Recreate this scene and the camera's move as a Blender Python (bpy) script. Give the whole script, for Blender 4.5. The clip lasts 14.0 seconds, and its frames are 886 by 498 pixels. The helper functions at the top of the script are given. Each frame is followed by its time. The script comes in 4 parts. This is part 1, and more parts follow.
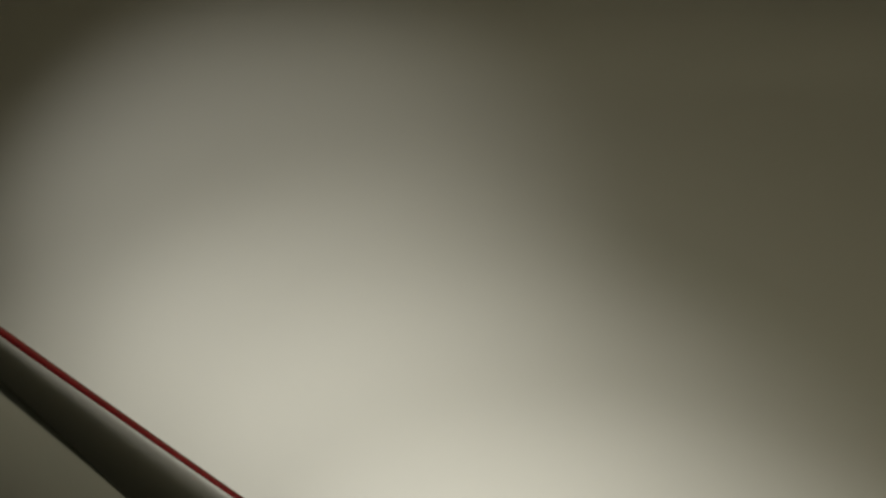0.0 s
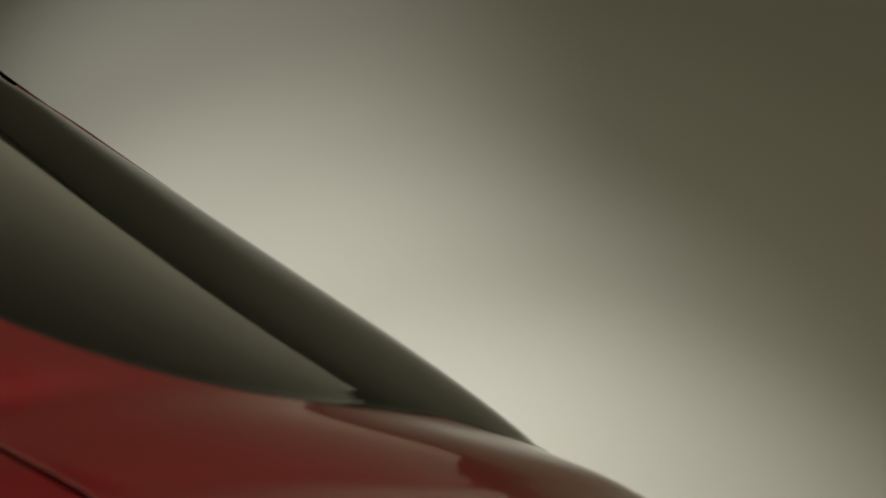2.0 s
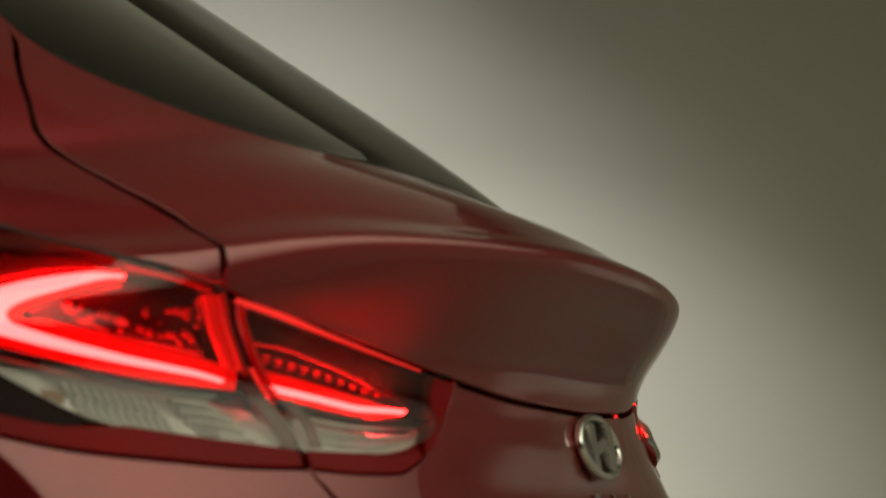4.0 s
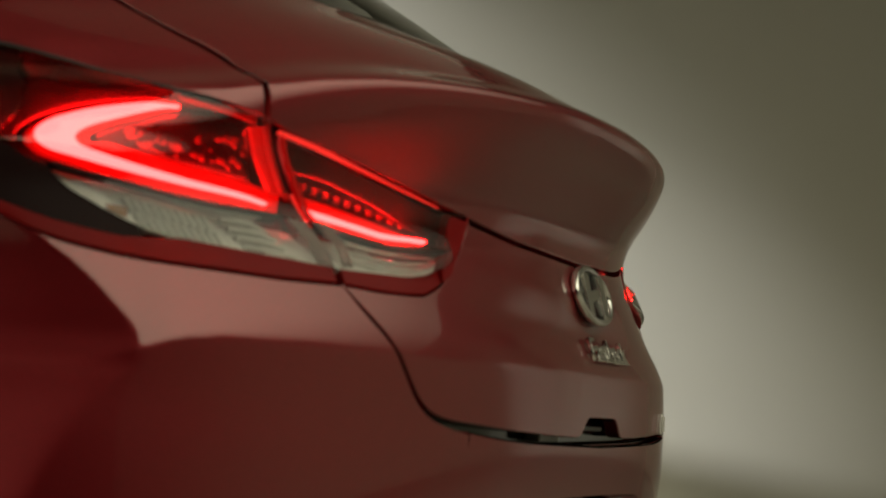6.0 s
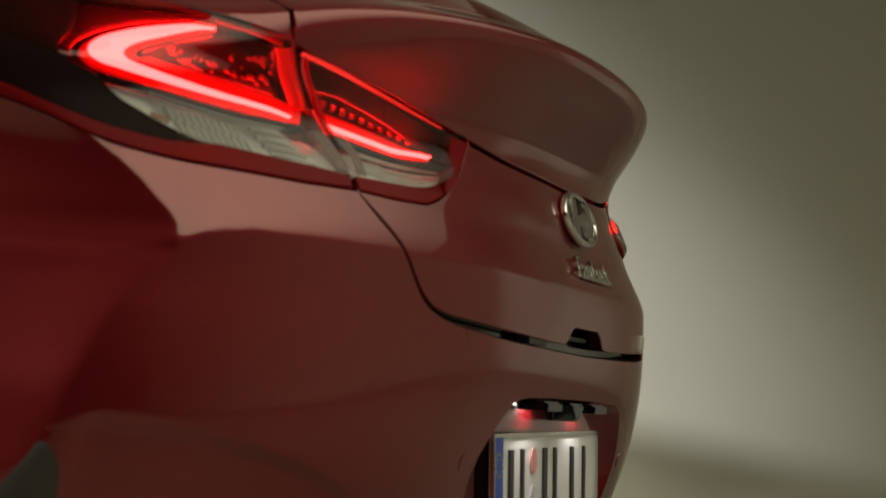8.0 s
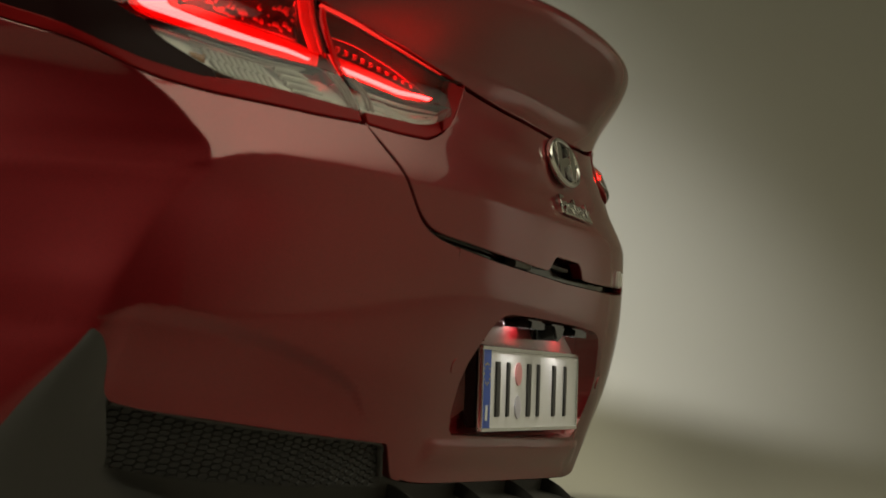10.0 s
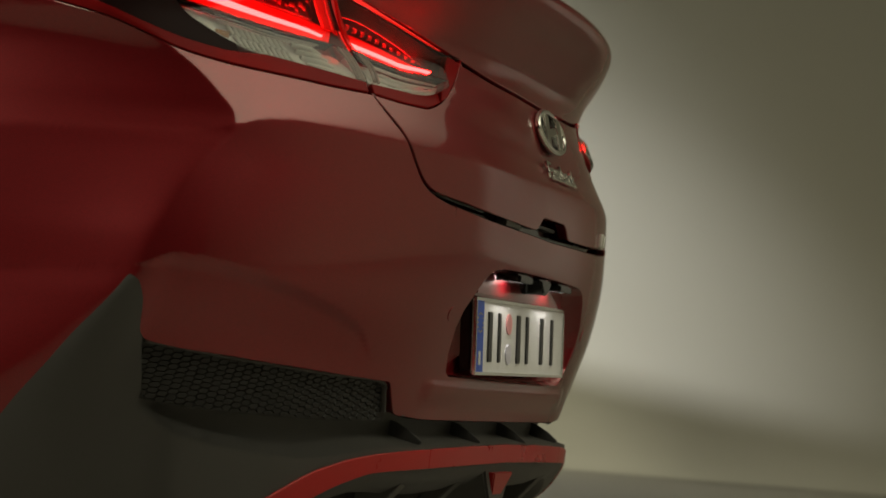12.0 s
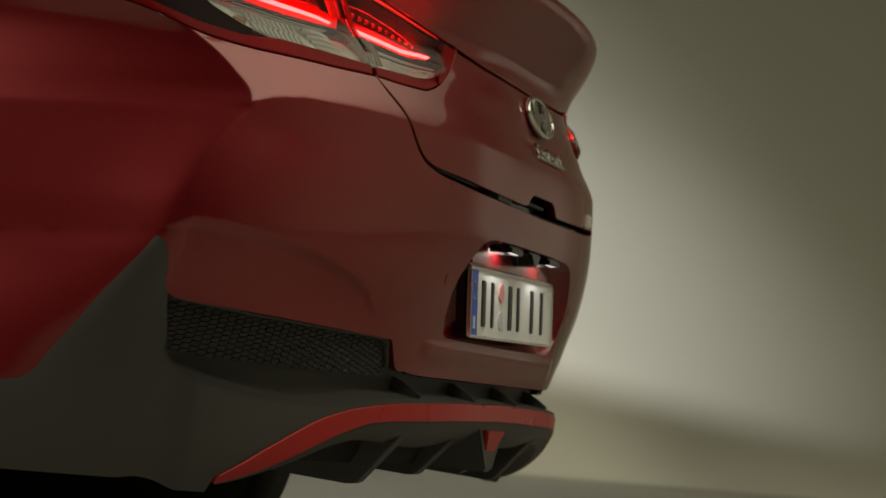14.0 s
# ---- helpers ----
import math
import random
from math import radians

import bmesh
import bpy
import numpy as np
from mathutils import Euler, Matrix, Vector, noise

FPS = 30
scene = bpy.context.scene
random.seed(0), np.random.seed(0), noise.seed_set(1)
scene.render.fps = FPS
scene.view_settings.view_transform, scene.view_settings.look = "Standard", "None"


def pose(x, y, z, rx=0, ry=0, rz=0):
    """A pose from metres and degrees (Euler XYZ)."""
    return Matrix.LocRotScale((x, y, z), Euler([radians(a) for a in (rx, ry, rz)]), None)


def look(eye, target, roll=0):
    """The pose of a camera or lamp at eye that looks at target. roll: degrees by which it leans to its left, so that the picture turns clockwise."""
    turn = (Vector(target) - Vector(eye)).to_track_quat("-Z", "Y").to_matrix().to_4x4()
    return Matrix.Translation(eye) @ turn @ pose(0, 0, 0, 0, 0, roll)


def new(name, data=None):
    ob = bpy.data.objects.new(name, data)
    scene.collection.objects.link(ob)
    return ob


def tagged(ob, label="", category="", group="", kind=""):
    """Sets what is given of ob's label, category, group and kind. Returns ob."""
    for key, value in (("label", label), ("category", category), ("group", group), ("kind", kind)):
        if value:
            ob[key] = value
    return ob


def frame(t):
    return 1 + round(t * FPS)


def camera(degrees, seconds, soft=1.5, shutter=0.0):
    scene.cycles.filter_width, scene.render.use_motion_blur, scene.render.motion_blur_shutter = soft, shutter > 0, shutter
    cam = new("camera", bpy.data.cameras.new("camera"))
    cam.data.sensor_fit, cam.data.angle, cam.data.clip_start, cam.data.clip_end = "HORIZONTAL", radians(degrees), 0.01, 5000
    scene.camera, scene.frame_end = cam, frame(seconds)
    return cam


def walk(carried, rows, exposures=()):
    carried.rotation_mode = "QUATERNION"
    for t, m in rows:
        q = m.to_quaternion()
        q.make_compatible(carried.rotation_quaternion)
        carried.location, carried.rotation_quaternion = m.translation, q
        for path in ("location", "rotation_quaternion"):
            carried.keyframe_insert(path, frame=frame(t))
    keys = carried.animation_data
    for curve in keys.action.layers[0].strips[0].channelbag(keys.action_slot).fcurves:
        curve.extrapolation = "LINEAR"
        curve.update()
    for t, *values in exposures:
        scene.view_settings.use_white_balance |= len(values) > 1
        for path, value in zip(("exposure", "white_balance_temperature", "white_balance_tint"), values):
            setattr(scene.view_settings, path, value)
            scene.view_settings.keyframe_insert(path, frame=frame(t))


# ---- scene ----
cam = camera(22.5, 14.0, soft=1.6)
cam.data.dof.use_dof, cam.data.dof.focus_distance, cam.data.dof.aperture_fstop = True, 3.1, 8.0
PATH = [
    (0.0, (-1.5739, -0.5436, 1.1887), (0.2417, 0.2124, 1.5522), 1.59),
    (0.7, (-1.6950, -0.5568, 1.1117), (0.1297, 0.1876, 1.4526), 1.75),
    (1.4, (-1.8137, -0.5716, 1.0427), (0.0211, 0.1587, 1.3590), 1.90),
    (2.1, (-1.9275, -0.5888, 0.9878), (-0.0810, 0.1235, 1.2758), 2.01),
    (2.8, (-2.0334, -0.6023, 0.9408), (-0.1739, 0.0885, 1.1955), 2.09),
    (3.5, (-2.1284, -0.6047, 0.8919), (-0.2556, 0.0630, 1.1083), 2.13),
    (4.2, (-2.2105, -0.6011, 0.8422), (-0.3266, 0.0453, 1.0241), 2.20),
    (4.9, (-2.2800, -0.6014, 0.7978), (-0.3888, 0.0291, 0.9588), 2.35),
    (5.6, (-2.3436, -0.6077, 0.7584), (-0.4480, 0.0119, 0.9099), 2.58),
    (6.3, (-2.4091, -0.6200, 0.7225), (-0.5109, -0.0076, 0.8703), 2.84),
    (7.0, (-2.4834, -0.6387, 0.6886), (-0.5835, -0.0309, 0.8335), 3.10),
    (7.7, (-2.5692, -0.6650, 0.6556), (-0.6684, -0.0591, 0.7974), 3.38),
    (8.4, (-2.6677, -0.7004, 0.6223), (-0.7671, -0.0935, 0.7606), 3.72),
    (9.1, (-2.7771, -0.7436, 0.5891), (-0.8772, -0.1334, 0.7233), 4.09),
    (9.8, (-2.8893, -0.7878, 0.5592), (-0.9901, -0.1744, 0.6886), 4.42),
    (10.5, (-2.9958, -0.8261, 0.5359), (-1.0965, -0.2119, 0.6596), 4.63),
    (11.2, (-3.0926, -0.8556, 0.5186), (-1.1921, -0.2441, 0.6367), 4.68),
    (11.9, (-3.1834, -0.8820, 0.5001), (-1.2816, -0.2739, 0.6158), 4.65),
    (12.6, (-3.2722, -0.9105, 0.4734), (-1.3701, -0.3040, 0.5927), 4.63),
    (13.3, (-3.3604, -0.9417, 0.4394), (-1.4589, -0.3351, 0.5673), 4.61),
    (14.0, (-3.4482, -0.9743, 0.4018), (-1.5478, -0.3667, 0.5406), 4.60),
]
walk(cam, [(t, look(e, g, roll)) for t, e, g, roll in PATH])

# ---- light ----
world = bpy.data.worlds.new("world")
scene.world = world
world.use_nodes = True
world.node_tree.nodes["Background"].inputs[0].default_value = (0.9, 0.86, 0.72, 1)
world.node_tree.nodes["Background"].inputs[1].default_value = 0.018


def area(name, eye, target, wide, high, power, colour=(1.0, 0.95, 0.82)):
    d = bpy.data.lights.new(name, "AREA")
    d.shape, d.size, d.size_y, d.energy, d.color = "RECTANGLE", wide, high, power, colour
    ob = new(name, d)
    ob.matrix_world = look(eye, target)
    return ob


def spot(name, eye, target, angle, power, blend=1.0, size=0.3, colour=(1.0, 0.96, 0.86)):
    d = bpy.data.lights.new(name, "SPOT")
    d.spot_size, d.spot_blend, d.energy, d.shadow_soft_size, d.color = radians(angle), blend, power, size, colour
    ob = new(name, d)
    ob.matrix_world = look(eye, target)
    return ob


def studio(depth, side):
    """A place on the floor: metres ahead of and to the right of where the walk ends."""
    return (-3.45 + 0.953 * depth + 0.304 * side, -0.97 + 0.304 * depth - 0.953 * side)


# unseen lamps that pool light on the wall beyond the car and beside it
WHITE, OLIVE = (1.0, 1.0, 0.98), (1.0, 0.96, 0.70)
for lat, z, angle, power in ((-1.55, 0.9, 44, 900), (-2.1, 3.75, 26, 500), (0.15, 0.8, 25, 1850), (-1.9, 2.3, 44, 240), (-1.4, 2.7, 24, 430), (-0.5, 1.8, 25, 620), (0.3, 3.9, 30, 60)):
    spot("wall_spot", (*studio(8.5, -6.2), 4.1), (*studio(15.0, lat), z), angle, power, size=0.08, colour=WHITE)
spot("wall_spot", (*studio(8.5, -6.2), 4.1), (*studio(15.0, 0.3), 2.4), 50, 52, colour=OLIVE)
spot("wall_spot", (*studio(8.0, 3.4), 5.8), (*studio(13.6, 8.5), 0.8), 38, 880, colour=(1.0, 0.97, 0.90))
spot("floor_spot", (*studio(11.6, 3.0), 6.3), (*studio(12.6, 2.4), 0.0), 42, 260, colour=OLIVE)
spot("floor_spot", (*studio(11.6, 2.0), 6.3), (*studio(14.2, 0.4), 0.08), 24, 420, colour=OLIVE)
# added low lamp that lights the overhead panel from below
spot("panel_spot", (*studio(14.0, -3.0), 0.6), (*studio(11.3, -1.5), 4.7), 80, 350, colour=OLIVE)
# unseen fill lamp added ahead of the car to brighten the near flank
area("softbox", (-2.6, 5.4, 4.3), (-0.9, 0.6, 0.8), 3.0, 2.0, 265, colour=OLIVE)

# ---- materials ----
def material(name):
    m = bpy.data.materials.new(name)
    m.use_nodes = True
    return m, m.node_tree.nodes, m.node_tree.links, m.node_tree.nodes["Principled BSDF"]


def plain(name, colour, rough=0.5, metal=0.0, vary=0.08, scale=9.0, bump=0.0, bump_scale=300.0, coat=0.0, dust=0.0):
    """A surface with slow variation of tone, fine grain, and dust that roughens it a little."""
    m, nodes, links, b = material(name)
    b.inputs["Metallic"].default_value = metal
    b.inputs["Coat Weight"].default_value = coat
    b.inputs["Coat Roughness"].default_value = 0.04
    where = nodes.new("ShaderNodeTexCoord")
    cloud = nodes.new("ShaderNodeTexNoise")
    cloud.inputs["Scale"].default_value = scale
    cloud.inputs["Detail"].default_value = 6.0
    links.new(where.outputs["Object"], cloud.inputs["Vector"])
    ramp = nodes.new("ShaderNodeMix")
    ramp.data_type = "RGBA"
    ramp.inputs["A"].default_value = (*[c * (1 - vary) for c in colour], 1)
    ramp.inputs["B"].default_value = (*[min(1, c * (1 + vary)) for c in colour], 1)
    links.new(cloud.outputs["Fac"], ramp.inputs["Factor"])
    links.new(ramp.outputs["Result"], b.inputs["Base Color"])
    gloss = nodes.new("ShaderNodeMapRange")
    gloss.inputs["To Min"].default_value = max(0.0, rough - 0.04 - dust)
    gloss.inputs["To Max"].default_value = min(1.0, rough + 0.04 + dust)
    links.new(cloud.outputs["Fac"], gloss.inputs["Value"])
    links.new(gloss.outputs["Result"], b.inputs["Roughness"])
    if bump:
        grain = nodes.new("ShaderNodeTexNoise")
        grain.inputs["Scale"].default_value = bump_scale
        grain.inputs["Detail"].default_value = 3.0
        links.new(where.outputs["Object"], grain.inputs["Vector"])
        relief = nodes.new("ShaderNodeBump")
        relief.inputs["Strength"].default_value = bump
        relief.inputs["Distance"].default_value = 0.002
        links.new(grain.outputs["Fac"], relief.inputs["Height"])
        links.new(relief.outputs["Normal"], b.inputs["Normal"])
    return m


def car_paint():
    """Deep red metallic paint: flakes under a clear coat with a faint orange peel."""
    m, nodes, links, b = material("car_paint")
    where = nodes.new("ShaderNodeTexCoord")
    flakes = nodes.new("ShaderNodeTexVoronoi")
    flakes.inputs["Scale"].default_value = 1800.0
    links.new(where.outputs["Object"], flakes.inputs["Vector"])
    tone = nodes.new("ShaderNodeMix")
    tone.data_type = "RGBA"
    tone.inputs["A"].default_value = (0.185, 0.0024, 0.0060, 1)
    tone.inputs["B"].default_value = (0.300, 0.0052, 0.0110, 1)
    links.new(flakes.outputs["Color"], tone.inputs["Factor"])
    links.new(tone.outputs["Result"], b.inputs["Base Color"])
    b.inputs["Metallic"].default_value = 0.5
    b.inputs["Roughness"].default_value = 0.44
    b.inputs["Coat Weight"].default_value = 1.0
    b.inputs["Coat Roughness"].default_value = 0.05
    b.inputs["Coat IOR"].default_value = 1.55
    peel = nodes.new("ShaderNodeTexNoise")
    peel.inputs["Scale"].default_value = 160.0
    links.new(where.outputs["Object"], peel.inputs["Vector"])
    relief = nodes.new("ShaderNodeBump")
    relief.inputs["Strength"].default_value = 0.012
    relief.inputs["Distance"].default_value = 0.001
    links.new(peel.outputs["Fac"], relief.inputs["Height"])
    links.new(relief.outputs["Normal"], b.inputs["Coat Normal"])
    return m


def lens_plastic(name, tint, gloss=0.03):
    """A thin moulded lens: tinted see-through plastic with a clear gloss."""
    m, nodes, links, b = material(name)
    nodes.remove(b)
    out = nodes["Material Output"]
    clear = nodes.new("ShaderNodeBsdfTransparent")
    clear.inputs["Color"].default_value = (*tint, 1)
    shine = nodes.new("ShaderNodeBsdfGlossy")
    shine.inputs["Roughness"].default_value = gloss
    edge = nodes.new("ShaderNodeFresnel")
    edge.inputs["IOR"].default_value = 1.48
    mix = nodes.new("ShaderNodeMixShader")
    links.new(edge.outputs["Fac"], mix.inputs["Fac"])
    links.new(clear.outputs["BSDF"], mix.inputs[1])
    links.new(shine.outputs["BSDF"], mix.inputs[2])
    links.new(mix.outputs["Shader"], out.inputs["Surface"])
    return m


def glowing(name, colour, strength, base=(0.10, 0.01, 0.01)):
    m, nodes, links, b = material(name)
    b.inputs["Base Color"].default_value = (*base, 1)
    b.inputs["Emission Color"].default_value = (*colour, 1)
    b.inputs["Emission Strength"].default_value = strength
    b.inputs["Roughness"].default_value = 0.3
    return m


PAINT = car_paint()
TINTED_GLASS = plain("tinted_glass", (0.006, 0.007, 0.006), 0.015, vary=0.2, scale=3.0)
BLACK_PLASTIC = plain("grained_black_plastic", (0.072, 0.068, 0.068), 0.44, vary=0.15, scale=6.0, bump=0.35, bump_scale=900.0, dust=0.05)
GLOSS_BLACK = plain("gloss_black_plastic", (0.008, 0.008, 0.008), 0.08, vary=0.1)
GREY_PLASTIC = plain("grey_plastic", (0.16, 0.155, 0.14), 0.4, vary=0.1)
MESH_BLACK = plain("grille_black_plastic", (0.019, 0.018, 0.019), 0.5, vary=0.15, dust=0.05)
TRIM_BLACK = plain("satin_black_trim", (0.018, 0.006, 0.006), 0.36, vary=0.1)
TRIM_BLACK.node_tree.nodes["Principled BSDF"].inputs["Specular IOR Level"].default_value = 0.06
# near black by colour, for deep shade behind the panels
SHADE_BLACK = plain("shade_black", (0.012, 0.010, 0.010), 0.8, vary=0.2)
RUBBER = plain("rubber", (0.02, 0.02, 0.02), 0.7, vary=0.2, bump=0.2)
CHROME = plain("chrome", (0.86, 0.85, 0.82), 0.2, metal=1.0, vary=0.03, scale=40.0)
REFLECTOR = plain("lamp_reflector", (0.92, 0.90, 0.88), 0.35, metal=0.2, vary=0.15, scale=60.0, bump=0.6, bump_scale=110.0)
WHITE_PLASTIC = plain("frosted_lamp_plastic", (0.85, 0.85, 0.82), 0.3, vary=0.12, scale=70.0)
RED_PLASTIC = plain("glossy_red_plastic", (0.46, 0.012, 0.014), 0.28, vary=0.12, coat=0.1)
DARK_RED_PLASTIC = plain("dark_red_lamp_plastic", (0.24, 0.008, 0.009), 0.3, vary=0.15)
DARK_RED_PLASTIC.node_tree.nodes["Principled BSDF"].inputs["Specular IOR Level"].default_value = 0.06
LAMP_RED = plain("red_lamp_housing", (0.045, 0.004, 0.003), 0.3, vary=0.35, scale=45.0, bump=0.3, bump_scale=120.0)
LIT_WHITE = glowing("lit_plate_lamp", (1.0, 0.95, 0.86), 48.0, (0.7, 0.7, 0.7))
RED_LENS = lens_plastic("red_lens", (0.72, 0.045, 0.04))
SMOKED_LENS = lens_plastic("smoked_red_lens", (0.60, 0.36, 0.33))
CLEAR_LENS = lens_plastic("clear_lens", (0.93, 0.92, 0.88))
LED_CORE = glowing("lit_led_tube", (1.0, 0.065, 0.070), 155.0)
# red plastics with emission of their own in place of light from the tubes
LED_FAINT = glowing("faint_glow_red_plastic", (1.0, 0.05, 0.04), 0.30)
LED_RED = glowing("glow_red_plastic", (1.0, 0.03, 0.02), 0.85)
LED_MID = glowing("dim_glow_red_plastic", (1.0, 0.035, 0.025), 0.65)
SMOKED = plain("smoked_lamp_pane", (0.030, 0.018, 0.016), 0.25, vary=0.3, scale=40.0)
CLEAR_RIB = plain("clear_ribbed_plastic", (0.50, 0.40, 0.36), 0.2, vary=0.2, scale=60.0)
SMOKED_BACK = plain("smoked_lamp_backing", (0.12, 0.050, 0.044), 0.35, vary=0.2, scale=30.0)
AMBER = plain("amber_plastic", (0.55, 0.24, 0.08), 0.3, vary=0.2, scale=60.0)
PLATE_WHITE = plain("number_plate_sheet", (0.86, 0.86, 0.87), 0.22, vary=0.04, scale=30.0, bump=0.05, coat=0.8)
PLATE_BLUE = plain("blue_plate_band", (0.012, 0.075, 0.50), 0.3, vary=0.06)
PLATE_BLACK = plain("embossed_black_ink", (0.02, 0.02, 0.02), 0.35)
STICKER_RED = plain("red_sticker", (0.70, 0.30, 0.30), 0.4)
STICKER_PALE = plain("pale_sticker", (0.60, 0.58, 0.66), 0.4)
YELLOW_INK = plain("yellow_ink", (0.7, 0.55, 0.05), 0.4)
FLOOR = plain("painted_studio_floor", (0.29, 0.275, 0.235), 0.42, vary=0.06, scale=0.8, bump=0.03, bump_scale=60.0)
WALL = plain("painted_cyclorama", (0.62, 0.60, 0.52), 0.7, vary=0.035, scale=0.5, bump=0.03, bump_scale=40.0)
TYRE = plain("tyre_rubber", (0.018, 0.018, 0.018), 0.75, vary=0.2, bump=0.3)
ALLOY = plain("alloy", (0.5, 0.5, 0.5), 0.3, metal=0.9)
CLOTH = plain("white_diffusion_cloth", (0.78, 0.77, 0.72), 0.8, vary=0.05, scale=2.0)
CEILING = plain("grey_ceiling", (0.14, 0.14, 0.12), 0.9, vary=0.1, scale=1.0)
DRAPE = plain("black_studio_drape", (0.022, 0.021, 0.020), 0.9, vary=0.2, scale=2.0, bump=0.2, bump_scale=30.0)


# ---- body surface: horizontal slices through the tail of the car ----
# height, half width, rear face at the middle, depth of the corner, squareness of the corner
SLICES = [
    (0.200, 0.800, 0.115, 0.705, 3.18),
    (0.322, 0.850, 0.034, 0.738, 3.28),
    (0.422, 0.865, 0.030, 0.740, 3.38),
    (0.496, 0.875, 0.016, 0.720, 3.47),
    (0.593, 0.885, -0.011, 0.645, 3.37),
    (0.700, 0.894, -0.033, 0.738, 3.21),
    (0.759, 0.897, -0.036, 0.788, 3.14),
    (0.800, 0.896, -0.034, 0.800, 3.15),
    (0.836, 0.891, -0.021, 0.795, 3.18),
    (0.882, 0.883, -0.003, 0.780, 3.08),
    (0.919, 0.873, 0.016, 0.763, 2.93),
    (0.953, 0.858, 0.004, 0.745, 2.70),
    (0.985, 0.842, -0.022, 0.740, 2.55),
    (1.016, 0.828, -0.050, 0.768, 2.45),
    (1.038, 0.820, -0.0610, 0.795, 2.43),
    (1.0455, 0.816, -0.0620, 0.795, 2.42),
    (1.0515, 0.812, -0.0580, 0.780, 2.42),
    (1.066, 0.800, -0.011, 0.715, 2.42),
    (1.086, 0.786, 0.031, 0.660, 2.55),
    (1.113, 0.768, 0.094, 0.590, 2.75),
    (1.134, 0.755, 0.141, 0.550, 2.85),
    (1.151, 0.745, 0.164, 0.524, 2.95),
    (1.188, 0.728, 0.217, 0.479, 3.00),
    (1.248, 0.700, 0.309, 0.441, 2.95),
    (1.354, 0.650, 0.479, 0.402, 2.95),
    (1.481, 0.600, 0.686, 0.357, 3.05),
    (1.559, 0.560, 0.813, 0.321, 3.10),
    (1.588, 0.520, 0.868, 0.346, 3.00),
]
SLICE_Z = np.array([r[0] for r in SLICES])
SLICE_P = np.array([r[1:] for r in SLICES])


def slopes(z, p):
    """Monotone cubic slopes."""
    h = np.diff(z)
    d = np.diff(p, axis=0) / h[:, None]
    m = np.zeros_like(p)
    m[0], m[-1] = d[0], d[-1]
    for i in range(1, len(z) - 1):
        w1, w2 = 2 * h[i] + h[i - 1], h[i] + 2 * h[i - 1]
        same = d[i - 1] * d[i] > 0
        m[i] = np.where(same, (w1 + w2) / (w1 / np.where(same, d[i - 1], 1) + w2 / np.where(same, d[i], 1)), 0)
    return m


SLICE_M = slopes(SLICE_Z, SLICE_P)


def hermite(z, zs, ps, ms):
    z = np.clip(z, zs[0], zs[-1])
    i = np.clip(np.searchsorted(zs, z, side="right") - 1, 0, len(zs) - 2)
    h = zs[i + 1] - zs[i]
    t = ((z - zs[i]) / h)[..., None]
    h = h[..., None]
    return ((2 * t**3 - 3 * t**2 + 1) * ps[i] + (t**3 - 2 * t**2 + t) * h * ms[i]
            + (-2 * t**3 + 3 * t**2) * ps[i + 1] + (t**3 - t**2) * h * ms[i + 1])


# the slices faired: resampled finely and eased, less so at the spoiler's edge
FINE_Z = np.arange(0.196, 1.592, 0.002)
FINE_P = hermite(FINE_Z, SLICE_Z, SLICE_P, SLICE_M)
WIDE = np.interp(FINE_Z, [0.9, 1.02, 1.035, 1.06, 1.08, 1.12, 1.15, 1.20], [0.012, 0.010, 0.0035, 0.0035, 0.009, 0.005, 0.006, 0.016])
WEIGHT = np.exp(-0.5 * ((FINE_Z[None] - FINE_Z[:, None]) / WIDE[:, None]) ** 2)
FINE_P = (WEIGHT @ FINE_P) / WEIGHT.sum(1, keepdims=True)
FINE_M = np.gradient(FINE_P, FINE_Z, axis=0)


def slice_at(z):
    return hermite(z, FINE_Z, FINE_P, FINE_M)


def smooth_line(us, vs):
    us, vs = np.array(us, float), np.array(vs, float)[:, None]
    ms = slopes(us, vs)
    return lambda u: hermite(np.abs(u), us, vs, ms)[..., 0]


def ease(t):
    t = np.clip(t, 0, 1)
    return t * t * (3 - 2 * t)


LIP_DROP = smooth_line([0, 10, 24, 31, 37.5, 43, 48, 52, 60, 150], [-0.004, -0.003, 0.002, 0.006, 0.012, 0.021, 0.033, 0.042, 0.050, 0.054])
FOLD = smooth_line([0, 7, 21, 31, 38, 45, 51, 55, 58, 64, 150], [0.790, 0.790, 0.788, 0.788, 0.790, 0.793, 0.794, 0.790, 0.778, 0.765, 0.755])
LEAN = smooth_line([0, 30, 42, 55, 66, 150], [0.28, 0.28, 0.34, 0.40, 0.30, 0.15])
# the upright edge where the tail turns into the flank, and how round it is
CORNER = smooth_line([0.20, 0.56, 0.594, 0.632, 0.675, 0.715, 0.752, 0.772, 0.786, 0.818, 0.844, 0.876, 0.910, 1.6], [73, 71, 70, 68.6, 65.8, 62.8, 59.6, 58.1, 58.0, 59.5, 61.2, 64.0, 67.5, 70])
ROUND = smooth_line([0.20, 0.60, 0.75, 0.79, 1.6], [1.6, 0.9, 0.6, 0.4, 0.4])


# the arched step in the bumper's corner: its line and its width
ARCH = smooth_line([0, 36.5, 40.5, 46.8, 54, 61.8, 66.2, 69.5, 150], [0.49, 0.514, 0.552, 0.580, 0.602, 0.617, 0.619, 0.604, 0.56])
ARCH_WIDE = smooth_line([0, 35, 40.5, 50, 60, 66, 70, 150], [0.001, 0.001, 0.012, 0.019, 0.023, 0.020, 0.004, 0.001])


